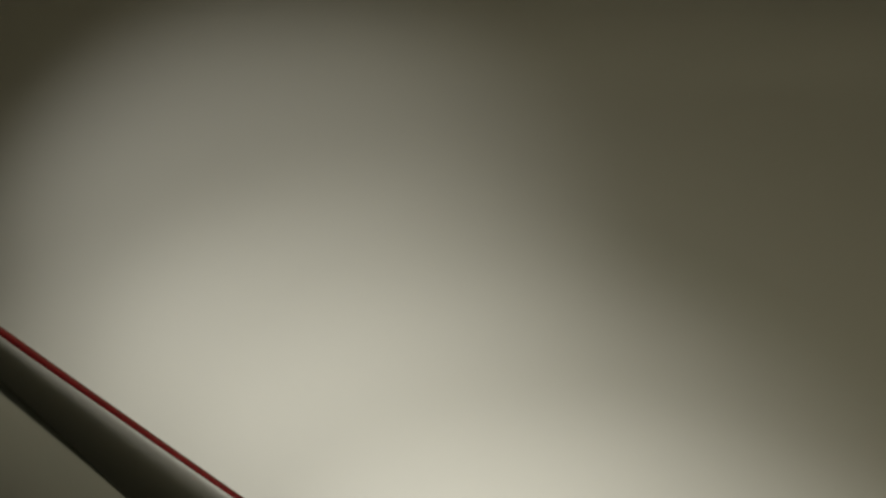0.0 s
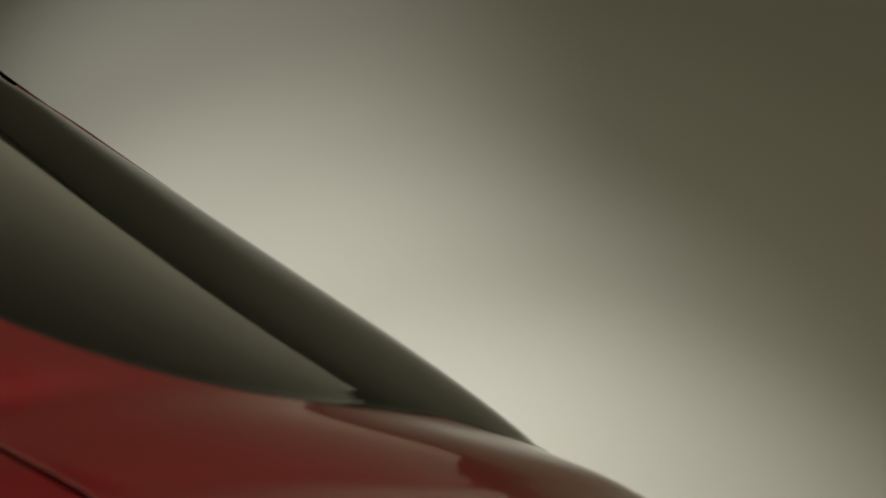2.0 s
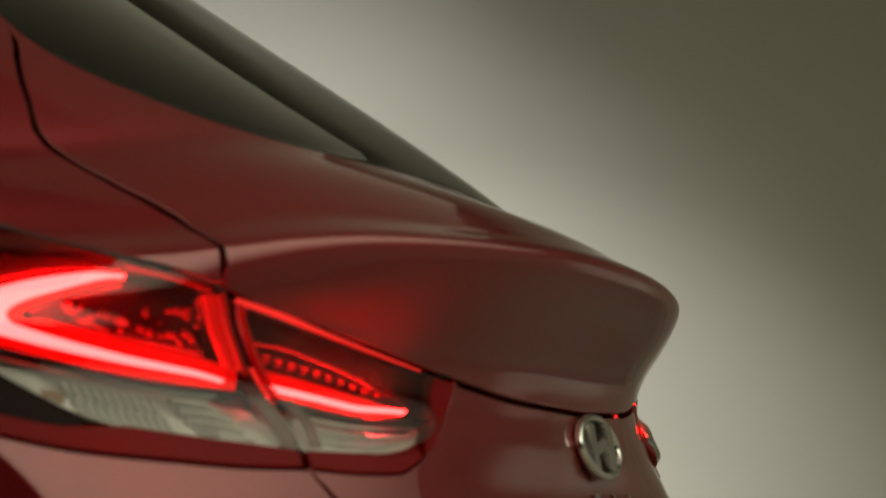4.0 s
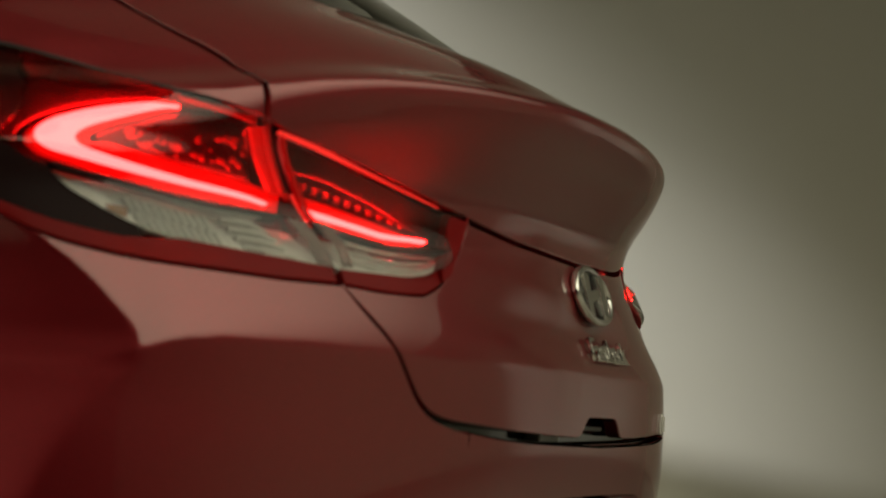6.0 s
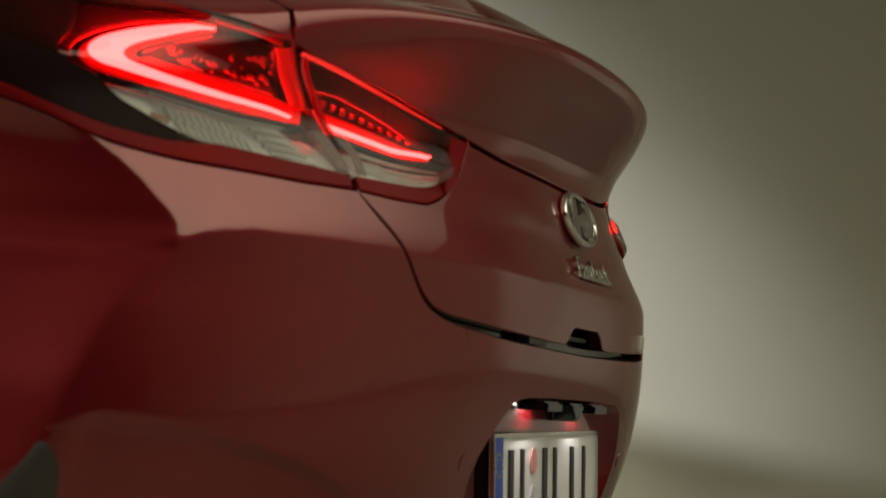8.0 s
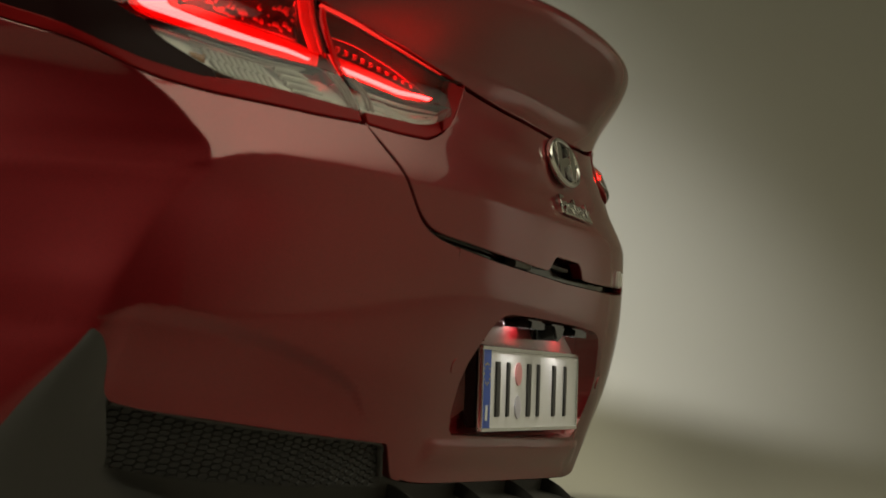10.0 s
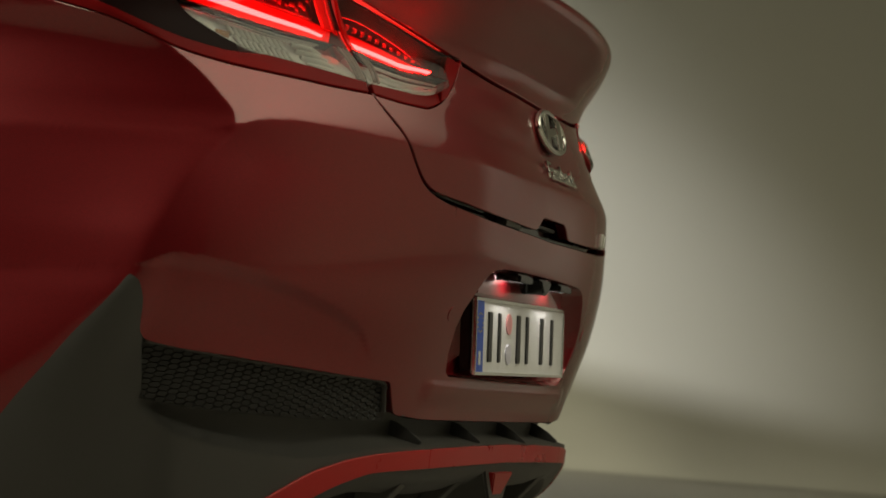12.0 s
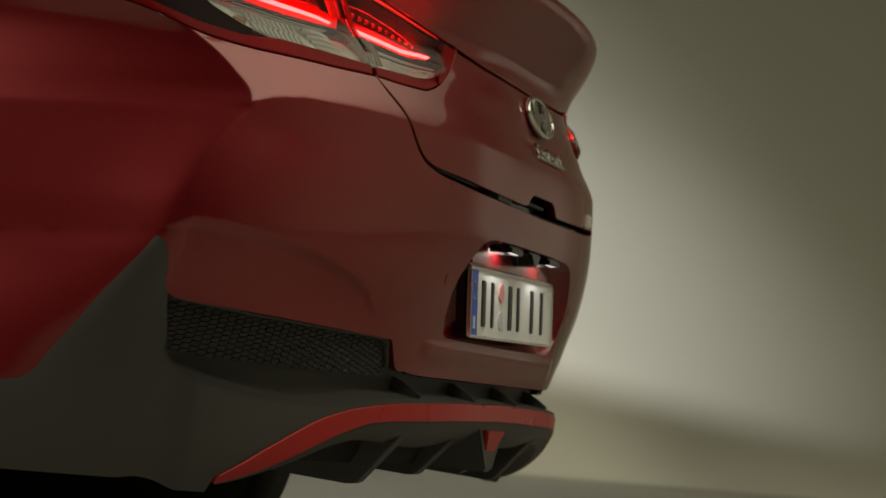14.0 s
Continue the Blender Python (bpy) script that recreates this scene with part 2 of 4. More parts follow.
def skin(u, z):
    """A place on the body: u runs from 0 at the middle of the tail to 90 where the flank begins and on along the flank, negative on the near side."""
    u, z = np.broadcast_arrays(np.asarray(u, float), np.asarray(z, float))
    lip = LIP_DROP(u) * ease((z - 0.945) / 0.06) * ease((1.27 - z) / 0.22)
    w, y0, d, n = np.moveaxis(slice_at(z + lip), -1, 0)
    a = np.radians(np.clip(np.abs(u), 0, 90))
    s = np.sin(a)
    x = w * s
    y = y0 + d * (1 - np.clip(1 - s ** n, 0, 1) ** (1 / n))
    y = y + np.clip(np.abs(u) - 90, 0, None) / 60 * 1.5
    # above the fold the sheet leans in below the lamps
    rise = z - FOLD(u)
    lean = 0.5 * (rise + np.sqrt(rise ** 2 + 0.0025 ** 2))
    lean = 0.08 * np.tanh(lean / 0.08) * LEAN(u) * ease((0.96 - z) / 0.10)
    turn = np.radians(np.clip(np.abs(u), 0, 90)) ** 1.0
    x = x - lean * np.sin(turn) ** 2
    y = y + lean * np.cos(turn) ** 1.0
    # the middle of the tailgate stands a little proud
    y = y - 0.020 * ease((38 - np.abs(u)) / 32) * ease((z - 0.815) / 0.065) * ease((0.955 - z) / 0.05)
    step = ARCH_WIDE(u)
    step = -0.42 * step * np.clip(step / 0.015, 0, 1) * ease((ARCH(u) - z) / step) * ease((z - 0.46) / 0.08)
    x = x + step * np.sin(turn)
    y = y - step * np.cos(turn)
    # the spoiler's lip runs straighter across the middle
    y = y + 0.009 * ease((36 - np.abs(u)) / 30) * ease((z - 0.96) / 0.05) * ease((1.10 - z) / 0.05)
    y = y - 0.013 * ease((42 - np.abs(u)) / 26) * ease((z - 1.050) / 0.02) * ease((1.14 - z) / 0.04)
    # a soft edge under the number plate
    y = y - 0.0035 * ease((0.4955 - z) / 0.009) * ease((z - 0.45) / 0.03) * ease((26 - np.abs(u)) / 3)
    past = np.abs(u) - CORNER(z)
    past = 0.5 * (past + np.sqrt(past ** 2 + ROUND(z) ** 2))
    x = x - 0.0049 * 13 * np.tanh(past / 13) * ease((z - 0.34) / 0.26) * ease((1.02 - z) / 0.12)
    return np.stack([np.sign(u) * x, y, z], -1)


# ---- building helpers ----
def curve(*points):
    """A smooth height over the distance round the body, the same on both sides."""
    us = np.array([p[0] for p in points], float)
    zs = np.array([[p[1]] for p in points], float)
    ms = slopes(us, zs)

    def height(u):
        u = np.clip(np.abs(np.asarray(u, float)), us[0], us[-1])
        i = np.clip(np.searchsorted(us, u, side="right") - 1, 0, len(us) - 2)
        h = us[i + 1] - us[i]
        t = (u - us[i]) / h
        return ((2 * t**3 - 3 * t**2 + 1) * zs[i, 0] + (t**3 - 2 * t**2 + t) * h * ms[i, 0]
                + (-2 * t**3 + 3 * t**2) * zs[i + 1, 0] + (t**3 - t**2) * h * ms[i + 1, 0])
    return height


def level(z):
    return lambda u: np.full(np.shape(u), float(z))


def outward(u, z):
    a = skin(u + 0.06, z) - skin(u - 0.06, z)
    b = skin(u, z + 0.0006) - skin(u, z - 0.0006)
    n = np.cross(a, b)
    return n / np.maximum(np.linalg.norm(n, axis=-1, keepdims=True), 1e-12)


def on_body(u, z, off=0.0):
    u, z = np.broadcast_arrays(np.asarray(u, float), np.asarray(z, float))
    n = outward(u, z)
    return skin(u, z) + n * np.asarray(off, float)[..., None], n


def mesh_object(name, verts, faces, mat, parent=None, normals=None, smooth=True, label=""):
    me = bpy.data.meshes.new(name)
    me.from_pydata([tuple(map(float, v)) for v in verts], [], faces)
    me.materials.append(mat)
    me.update()
    if smooth:
        me.polygons.foreach_set("use_smooth", [True] * len(me.polygons))
    if normals is not None:
        me.normals_split_custom_set_from_vertices([tuple(map(float, n)) for n in normals])
    ob = new(name, me)
    ob.parent = parent
    if label:
        tagged(ob, label)
    return ob


def part(name, bm, mat, parent, label="", smooth=False):
    me = bpy.data.meshes.new(name)
    bmesh.ops.recalc_face_normals(bm, faces=bm.faces[:])
    bm.to_mesh(me)
    bm.free()
    me.materials.append(mat)
    if smooth:
        me.polygons.foreach_set("use_smooth", [True] * len(me.polygons))
    ob = new(name, me)
    ob.parent = parent
    if label:
        tagged(ob, label)
    return ob


def grid_panel(p, n, depth, edges="brtl"):
    """Verts, faces and normals of a sheet with rounded, turned-in edges (bottom, right, top, left)."""
    rows, cols = p.shape[:2]
    verts, norms = list(p.reshape(-1, 3)), list(n.reshape(-1, 3))
    faces = [(i * cols + j, i * cols + j + 1, (i + 1) * cols + j + 1, (i + 1) * cols + j) for i in range(rows - 1) for j in range(cols - 1)]
    if depth <= 0:
        return verts, faces, norms
    loop = ([(0, j) for j in range(cols - 1)] + [(i, cols - 1) for i in range(rows - 1)]
            + [(rows - 1, j) for j in range(cols - 1, 0, -1)] + [(i, 0) for i in range(rows - 1, 0, -1)])
    side_of = "b" * (cols - 1) + "r" * (rows - 1) + "t" * (cols - 1) + "l" * (rows - 1)
    rings = [[i * cols + j for i, j in loop]]
    outs = []
    for i, j in loop:
        inner = p[min(max(i, 1), rows - 2), min(max(j, 1), cols - 2)]
        t = p[i, j] - inner
        t = t - n[i, j] * np.dot(t, n[i, j])
        outs.append(t / max(np.linalg.norm(t), 1e-9))
    for shift, drop, blend in ((0.0011, 0.0009, 0.5), (0.0016, 0.0026, 0.95), (0.0016, depth, 1.0)):
        ring = []
        for (i, j), o in zip(loop, outs):
            ring.append(len(verts))
            verts.append(p[i, j] + o * shift - n[i, j] * drop)
            m = n[i, j] * (1 - blend) + o * blend
            norms.append(m / max(np.linalg.norm(m), 1e-9))
        rings.append(ring)
    k = len(loop)
    for a, b in zip(rings, rings[1:]):
        faces += [(a[q], b[q], b[(q + 1) % k], a[(q + 1) % k]) for q in range(k) if side_of[q] in edges]
    return verts, faces, norms


JUNCTION = ((0.848, 0.868, 0.888, 0.910, 0.935, 0.955, 0.972, 0.987), (40.2, 39.8, 40.4, 41.3, 42.5, 43.7, 45.3, 47.0))


def panel_grid(low, high, u0, u1, nu, nv, off=0.0, slant=False):
    us = np.linspace(u0, u1, nu)
    v = np.linspace(0, 1, nv)[:, None]
    u = np.broadcast_to(us[None], (nv, nu)).copy()
    near = np.clip(1 - np.abs(np.abs(us) - 43.6) / 9, 0, 1)[None] * np.sign(us)[None]
    for _ in range(8 if slant else 1):
        lo, hi = low(u), high(u)
        z = lo + (np.maximum(hi, lo + 0.0006) - lo) * v
        if slant:
            u = us[None] + near * (np.interp(z, *JUNCTION) - 43.6)
    return on_body(u, z, off(u, z) if callable(off) else off)


def body_panel(name, mat, parent, low, high, u0, u1, nu=60, nv=14, off=0.0, depth=0.016, label="", slant=False):
    p, n = panel_grid(low, high, u0, u1, nu, nv, off, slant)
    verts, faces, norms = grid_panel(p, n, depth)
    return mesh_object(name, verts, faces, mat, parent, norms, label=label)


def sheet(name, mat, parent, pieces, depth=0.016, label=""):
    """One panel from several stretches that meet without a seam."""
    verts, faces, norms = [], [], []
    for low, high, u0, u1, nu, nv, edges in pieces:
        p, n = panel_grid(low, high, u0, u1, nu, nv)
        a, f, b = grid_panel(p, n, depth, edges)
        base = len(verts)
        verts, norms = verts + a, norms + b
        faces += [tuple(x + base for x in q) for q in f]
    return mesh_object(name, verts, faces, mat, parent, norms, label=label)


def both_sides(build):
    """Builds the near and the far one of a pair."""
    return [build(-1), build(1)]


def span(side, a, b):
    return (-b, -a) if side < 0 else (a, b)


def strip(name, mat, parent, points, widths, side=-1, off=-0.012, thick=0.006, count=40, label=""):
    """A half-round bar that follows points (distance round the body, height) with its own widths."""
    pts = np.array(points, float)
    k = np.linspace(0, len(pts) - 1, len(pts))
    t = np.linspace(0, len(pts) - 1, count)
    def spline(c):
        m = np.gradient(c)
        i = np.clip(t.astype(int), 0, len(c) - 2)
        f = t - i
        return (2*f**3 - 3*f**2 + 1) * c[i] + (f**3 - 2*f**2 + f) * m[i] + (-2*f**3 + 3*f**2) * c[i+1] + (f**3 - f**2) * m[i+1]
    u, z = spline(pts[:, 0]) * side, spline(pts[:, 1])
    w = np.interp(t, k, widths)
    p, n = on_body(u, z, off(u, z) if callable(off) else off)
    tan = np.gradient(p, axis=0)
    across = np.cross(n, tan)
    across /= np.maximum(np.linalg.norm(across, axis=1, keepdims=True), 1e-9)
    verts, faces = [], []
    shape = [(-0.5, -1.0), (-0.5, -0.2), (-0.36, 0.45), (0.0, 0.7), (0.36, 0.45), (0.5, -0.2), (0.5, -1.0)]
    for i in range(count):
        for s, h in shape:
            verts.append(p[i] + across[i] * (s * w[i]) + n[i] * (h * thick))
    m = len(shape)
    for i in range(count - 1):
        for j in range(m):
            a, b = i * m + j, i * m + (j + 1) % m
            faces.append((a, b, b + m, a + m))
    faces += [tuple(range(m)), tuple(reversed(range((count - 1) * m, count * m)))]
    ob = mesh_object(name, verts, faces, mat, parent, label=label)
    return ob


def ribbon(name, mat, parent, one, other, side=-1, off=-0.004, thick=0.004, count=60, a=0.0, b=1.0, label=""):
    """A domed band between two lines (distance round the body, height); a and b narrow it to a share of their gap."""
    def spline(points):
        pts = np.array(points, float)
        t = np.linspace(0, len(pts) - 1, count)
        i = np.clip(t.astype(int), 0, len(pts) - 2)
        f = (t - i)[:, None]
        m = np.gradient(pts, axis=0)
        return (2*f**3 - 3*f**2 + 1) * pts[i] + (f**3 - 2*f**2 + f) * m[i] + (-2*f**3 + 3*f**2) * pts[i + 1] + (f**3 - f**2) * m[i + 1]
    p, q = spline(one), spline(other)
    share = np.linspace(0, 1, count)
    lo, hi = (np.interp(share, np.linspace(0, 1, len(np.atleast_1d(k))), np.atleast_1d(k))[:, None] for k in (a, b))
    low, high = p + (q - p) * lo, p + (q - p) * hi
    shape = [(0.0, -1.0), (0.0, -0.1), (0.12, 0.55), (0.32, 0.9), (0.5, 1.0), (0.68, 0.9), (0.88, 0.55), (1.0, -0.1), (1.0, -1.0)]
    rows = []
    for f, h in shape:
        c = low + (high - low) * f
        sunk = off(c[:, 0], c[:, 1]) if callable(off) else off
        rows.append(on_body(c[:, 0] * side, c[:, 1], sunk + h * thick)[0])
    m = len(shape)
    verts = np.stack(rows, 1).reshape(-1, 3)
    faces = [(i * m + j, i * m + (j + 1) % m, (i + 1) * m + (j + 1) % m, (i + 1) * m + j) for i in range(count - 1) for j in range(m)]
    faces += [tuple(range(m)), tuple(reversed(range((count - 1) * m, count * m)))]
    return mesh_object(name, verts, faces, mat, parent, label=label)


def block(x0, x1, y0, y1, z0, z1, bevel=0.0, bm=None):
    b = bm or bmesh.new()
    made = bmesh.ops.create_cube(b, size=1)["verts"]
    for v in made:
        v.co = ((x0 + x1) / 2 + v.co.x * (x1 - x0), (y0 + y1) / 2 + v.co.y * (y1 - y0), (z0 + z1) / 2 + v.co.z * (z1 - z0))
    if bevel:
        edges = list({e for v in made for e in v.link_edges})
        bmesh.ops.bevel(b, geom=edges, offset=bevel, segments=2, affect="EDGES")
    return b


def prism(outline, axis, a, b, bevel=0.0):
    """A solid from an outline in a plane square to axis ('x' or 'y'), between a and b."""
    bm = bmesh.new()
    def at(p, q):
        return (q, p[0], p[1]) if axis == "x" else (p[0], q, p[1])
    lo = [bm.verts.new(at(p, a)) for p in outline]
    hi = [bm.verts.new(at(p, b)) for p in outline]
    k = len(outline)
    bm.faces.new(lo)
    bm.faces.new(list(reversed(hi)))
    for i in range(k):
        bm.faces.new((lo[i], hi[i], hi[(i + 1) % k], lo[(i + 1) % k]))
    if bevel:
        bmesh.ops.bevel(bm, geom=bm.edges[:], offset=bevel, segments=2, affect="EDGES")
    return bm


# ---- the studio ----
def sweep_wall(name, plan, mat, label, height=6.5, cove=1.0):
    """A wall along plan that runs into the floor through a cove."""
    pts = np.array([studio(*p) for p in plan])
    dense = []
    for i in range(len(pts) - 1):
        a, b, c, d = pts[max(i - 1, 0)], pts[i], pts[i + 1], pts[min(i + 2, len(pts) - 1)]
        for t in np.linspace(0, 1, 8, endpoint=False):
            dense.append(0.5 * (2 * b + (c - a) * t + (2 * a - 5 * b + 4 * c - d) * t**2 + (3 * b - 3 * c + d - a) * t**3))
    dense.append(pts[-1])
    dense = np.array(dense)
    tan = np.gradient(dense, axis=0)
    tan /= np.linalg.norm(tan, axis=1, keepdims=True)
    inward = np.stack([tan[:, 1], -tan[:, 0]], 1)
    profile = [(cove * (1 - math.sin(a)), cove * (1 - math.cos(a)) + 0.003) for a in np.linspace(0, math.pi / 2, 11)] + [(0.0, z) for z in (1.6, 2.6, 3.5, 5.0, height)]
    profile += [(-0.15, height), (-0.15, 0.0)]
    verts, faces, m = [], [], len(profile)
    for q, n in zip(dense, inward):
        for o, z in profile:
            verts.append((*(q + n * o), z))
    for i in range(len(dense) - 1):
        for j in range(m - 1):
            a = i * m + j
            faces.append((a, a + 1, a + m + 1, a + m))
    return tagged(mesh_object(name, verts, faces, mat), label, "wall", kind="structure")


sweep_wall("wall_back", [(4, -15), (14, -15), (15, -14), (15, -4), (15, 5), (14.6, 7.2), (13, 8), (-7, 8), (-8.7, 6.8)], WALL, "pale painted studio wall curving into the floor")
# unseen drape, made black so the near flank reflects little light
sweep_wall("wall_front", [(-8.7, 6.8), (-9, 6), (-9, -14), (-8.5, -15), (4, -15)], DRAPE, "black drape closing the studio, added out of view to darken the flank's reflections", cove=0.3)
floor_size = 24.0
mesh_object("ground", [(-floor_size, -floor_size, 0), (floor_size, -floor_size, 0), (floor_size, floor_size, 0), (-floor_size, floor_size, 0),
                       (-floor_size, -floor_size, -0.1), (floor_size, -floor_size, -0.1), (floor_size, floor_size, -0.1), (-floor_size, floor_size, -0.1)],
            [(0, 1, 2, 3), (7, 6, 5, 4), (0, 4, 5, 1), (1, 5, 6, 2), (2, 6, 7, 3), (3, 7, 4, 0)], FLOOR, smooth=False)
tagged(bpy.data.objects["ground"], "grey-beige painted concrete studio floor", "floor", kind="structure")
mesh_object("ceiling", [(-floor_size, -floor_size, 6.5), (floor_size, -floor_size, 6.5), (floor_size, floor_size, 6.5), (-floor_size, floor_size, 6.5),
                        (-floor_size, -floor_size, 6.6), (floor_size, -floor_size, 6.6), (floor_size, floor_size, 6.6), (-floor_size, floor_size, 6.6)],
            [(3, 2, 1, 0), (4, 5, 6, 7), (0, 1, 5, 4), (1, 2, 6, 5), (2, 3, 7, 6), (3, 0, 4, 7)], CEILING, smooth=False)
tagged(bpy.data.objects["ceiling"], "dark studio ceiling above the lamps", "ceiling", kind="structure")


def bounce_panel():
    """A white cloth panel on a frame, hung flat over the car from the ceiling."""
    z = 4.70
    rig = tagged(new("overhead_panel"), "white cloth bounce panel hung flat from the ceiling", "light panel")
    corners = [studio(3.3, -4.4), studio(9.0, -4.4), studio(11.8, 0.95), studio(3.3, 2.0)]
    mesh_object("cloth", [(*c, z) for c in corners] + [(*c, z + 0.02) for c in corners],
                [(3, 2, 1, 0), (4, 5, 6, 7), (0, 1, 5, 4), (1, 2, 6, 5), (2, 3, 7, 6), (3, 0, 4, 7)], CLOTH, rig, smooth=False)
    for k in range(4):
        (x0, y0), (x1, y1) = corners[k], corners[(k + 1) % 4]
        bm = bmesh.new()
        run = Vector((x1 - x0, y1 - y0, 0))
        m = Matrix.Translation(((x0 + x1) / 2, (y0 + y1) / 2, z + 0.04)) @ run.to_track_quat("Z", "Y").to_matrix().to_4x4()
        bmesh.ops.create_cone(bm, cap_ends=True, segments=12, radius1=0.025, radius2=0.025, depth=run.length, matrix=m)
        part("frame_tube", bm, ALLOY, rig)
        bm = bmesh.new()
        bmesh.ops.create_cone(bm, cap_ends=True, segments=8, radius1=0.006, radius2=0.006, depth=6.5 - z, matrix=Matrix.Translation((x0, y0, (6.5 + z) / 2)))
        part("cable", bm, BLACK_PLASTIC, rig)


bounce_panel()


def softbox_cloth():
    """The diffuser of the long softbox: it glows most at the lamp's end and dims away from it."""
    m, nodes, links, b = material("lit_softbox_cloth")
    where = nodes.new("ShaderNodeTexCoord")
    parts = nodes.new("ShaderNodeSeparateXYZ")
    links.new(where.outputs["Object"], parts.inputs["Vector"])
    ramps = []
    for axis, start, end, low in (("X", -4.0, 4.6, 0.10), ("Y", 1.1, -2.6, 0.16)):
        r = nodes.new("ShaderNodeMapRange")
        r.interpolation_type = "SMOOTHSTEP"
        for key, value in (("From Min", start), ("From Max", end), ("To Min", 1.0), ("To Max", low)):
            r.inputs[key].default_value = value
        links.new(parts.outputs[axis], r.inputs["Value"])
        ramps.append(r)
    both = nodes.new("ShaderNodeMath")
    both.operation = "MULTIPLY"
    links.new(ramps[0].outputs["Result"], both.inputs[0])
    links.new(ramps[1].outputs["Result"], both.inputs[1])
    power = nodes.new("ShaderNodeMath")
    power.operation = "MULTIPLY"
    power.inputs[1].default_value = 2.1
    links.new(both.outputs["Value"], power.inputs[0])
    b.inputs["Base Color"].default_value = (0.7, 0.69, 0.64, 1)
    b.inputs["Emission Color"].default_value = (1.0, 0.96, 0.70, 1)
    links.new(power.outputs["Value"], b.inputs["Emission Strength"])
    return m


def long_softbox():
    """A long softbox hung over the floor behind the car."""
    box = tagged(new("softbox"), "long lit softbox hung from the ceiling on cables", "studio light")
    box.location = (1.0, -3.9, 4.25)
    half_x, half_y = 4.6, 2.5
    part("diffuser", block(-half_x, half_x, -half_y, half_y, 0.0, 0.01), softbox_cloth(), box, "glowing white diffusion cloth")
    bm = bmesh.new()
    low = [bm.verts.new((x * half_x * 1.005, y * half_y * 1.005, 0.012)) for x, y in ((-1, -1), (1, -1), (1, 1), (-1, 1))]
    high = [bm.verts.new((x * half_x * 0.9, y * half_y * 0.8, 0.42)) for x, y in ((-1, -1), (1, -1), (1, 1), (-1, 1))]
    bm.faces.new(high)
    for k in range(4):
        bm.faces.new((low[k], low[(k + 1) % 4], high[(k + 1) % 4], high[k]))
    part("hood", bm, DRAPE, box, "black cloth hood")
    for x in (-3.6, 3.6):
        for y in (-1.6, 1.6):
            bm = bmesh.new()
            bmesh.ops.create_cone(bm, cap_ends=True, segments=8, radius1=0.006, radius2=0.006, depth=1.85, matrix=Matrix.Translation((x, y, 1.335)))
            part("cable", bm, BLACK_PLASTIC, box)


long_softbox()


def lighting_flag():
    """Unseen black cloth on a stand, added to keep wall lamps off the floor."""
    flag = tagged(new("lighting_flag"), "black cloth flag on a metal stand on the floor, added unseen to cut light", "light flag")
    ends = [(-6.7, 3.545), (-2.8, 2.798)]
    top = [(*studio(10.45, lat), z) for lat, z in ends]
    back = [(*studio(10.48, lat), z) for lat, z in ends]
    drop = [(x, y, z - 1.3) for x, y, z in top] + [(x, y, z - 1.3) for x, y, z in back]
    v = top + back + drop
    mesh_object("cloth", v, [(0, 1, 5, 4), (2, 6, 7, 3), (0, 2, 3, 1), (4, 5, 7, 6), (0, 4, 6, 2), (1, 3, 7, 5)], DRAPE, flag, smooth=False)
    for k in range(2):
        x, y = studio(10.52, ends[k][0] + (0.2 if k == 0 else -0.2))
        bm = bmesh.new()
        bmesh.ops.create_cone(bm, cap_ends=True, segments=12, radius1=0.02, radius2=0.016, depth=ends[k][1], matrix=Matrix.Translation((x, y, ends[k][1] / 2)))
        part("pole", bm, ALLOY, flag)
        bm = bmesh.new()
        bmesh.ops.create_cone(bm, cap_ends=True, segments=24, radius1=0.28, radius2=0.26, depth=0.03, matrix=Matrix.Translation((x, y, 0.015)))
        part("base_plate", bm, BLACK_PLASTIC, flag)


lighting_flag()

# ---- the car ----
car = tagged(new("car"), "dark red metallic fastback car with lit tail lamps", "car")

# lines of the tail, as heights over the distance round the body
GLASS_EDGE = curve((0, 1.142), (12.8, 1.135), (20.2, 1.132), (27, 1.132), (32.5, 1.135), (37.8, 1.141), (41.8, 1.150), (45.5, 1.162), (49.0, 1.178), (51.0, 1.194), (52.0, 1.210), (52.5, 1.25), (52.9, 1.60))
SPOILER_GAP = curve((0, 0.914), (13, 0.919), (22, 0.931), (28.6, 0.9435), (33.5, 0.954), (39.4, 0.967), (43.6, 0.976), (47, 0.987))
SHUT_UPPER = curve((47, 0.987), (47.7, 1.016), (48.1, 1.036), (49.6, 1.052), (51.6, 1.068), (53.4, 1.0875), (55.0, 1.103), (55.9, 1.120))
SHUT_BACK = curve((52.6, 1.205), (53.0, 1.1965), (54.4, 1.174), (55.3, 1.153), (55.9, 1.122))
LAMP_TOP = curve((47, 0.987), (51.2, 0.998), (55, 1.007), (58, 1.018), (62, 1.029), (66.2, 1.038), (74, 1.048), (90, 1.06), (110, 1.06))
LAMP_LOW = curve((40.2, 0.848), (45.2, 0.8475), (50, 0.850), (56, 0.8545), (61.5, 0.8655), (64.6, 0.880), (67.5, 0.897), (72, 0.914), (80, 0.944), (92, 0.98), (110, 1.0))
INNER_LOW = curve((21.9, 0.931), (22.3, 0.919), (23.5, 0.900), (25.7, 0.879), (28, 0.861), (29.8, 0.852), (31.6, 0.8462), (35.5, 0.8452), (40.2, 0.848))
SHUT_LOWER = curve((0, 0.710), (18, 0.714), (26, 0.720), (31, 0.728), (33.2, 0.736), (34.6, 0.748), (35.5, 0.762), (36.5, 0.782), (37.2, 0.796), (39.2, 0.826), (40.2, 0.846))
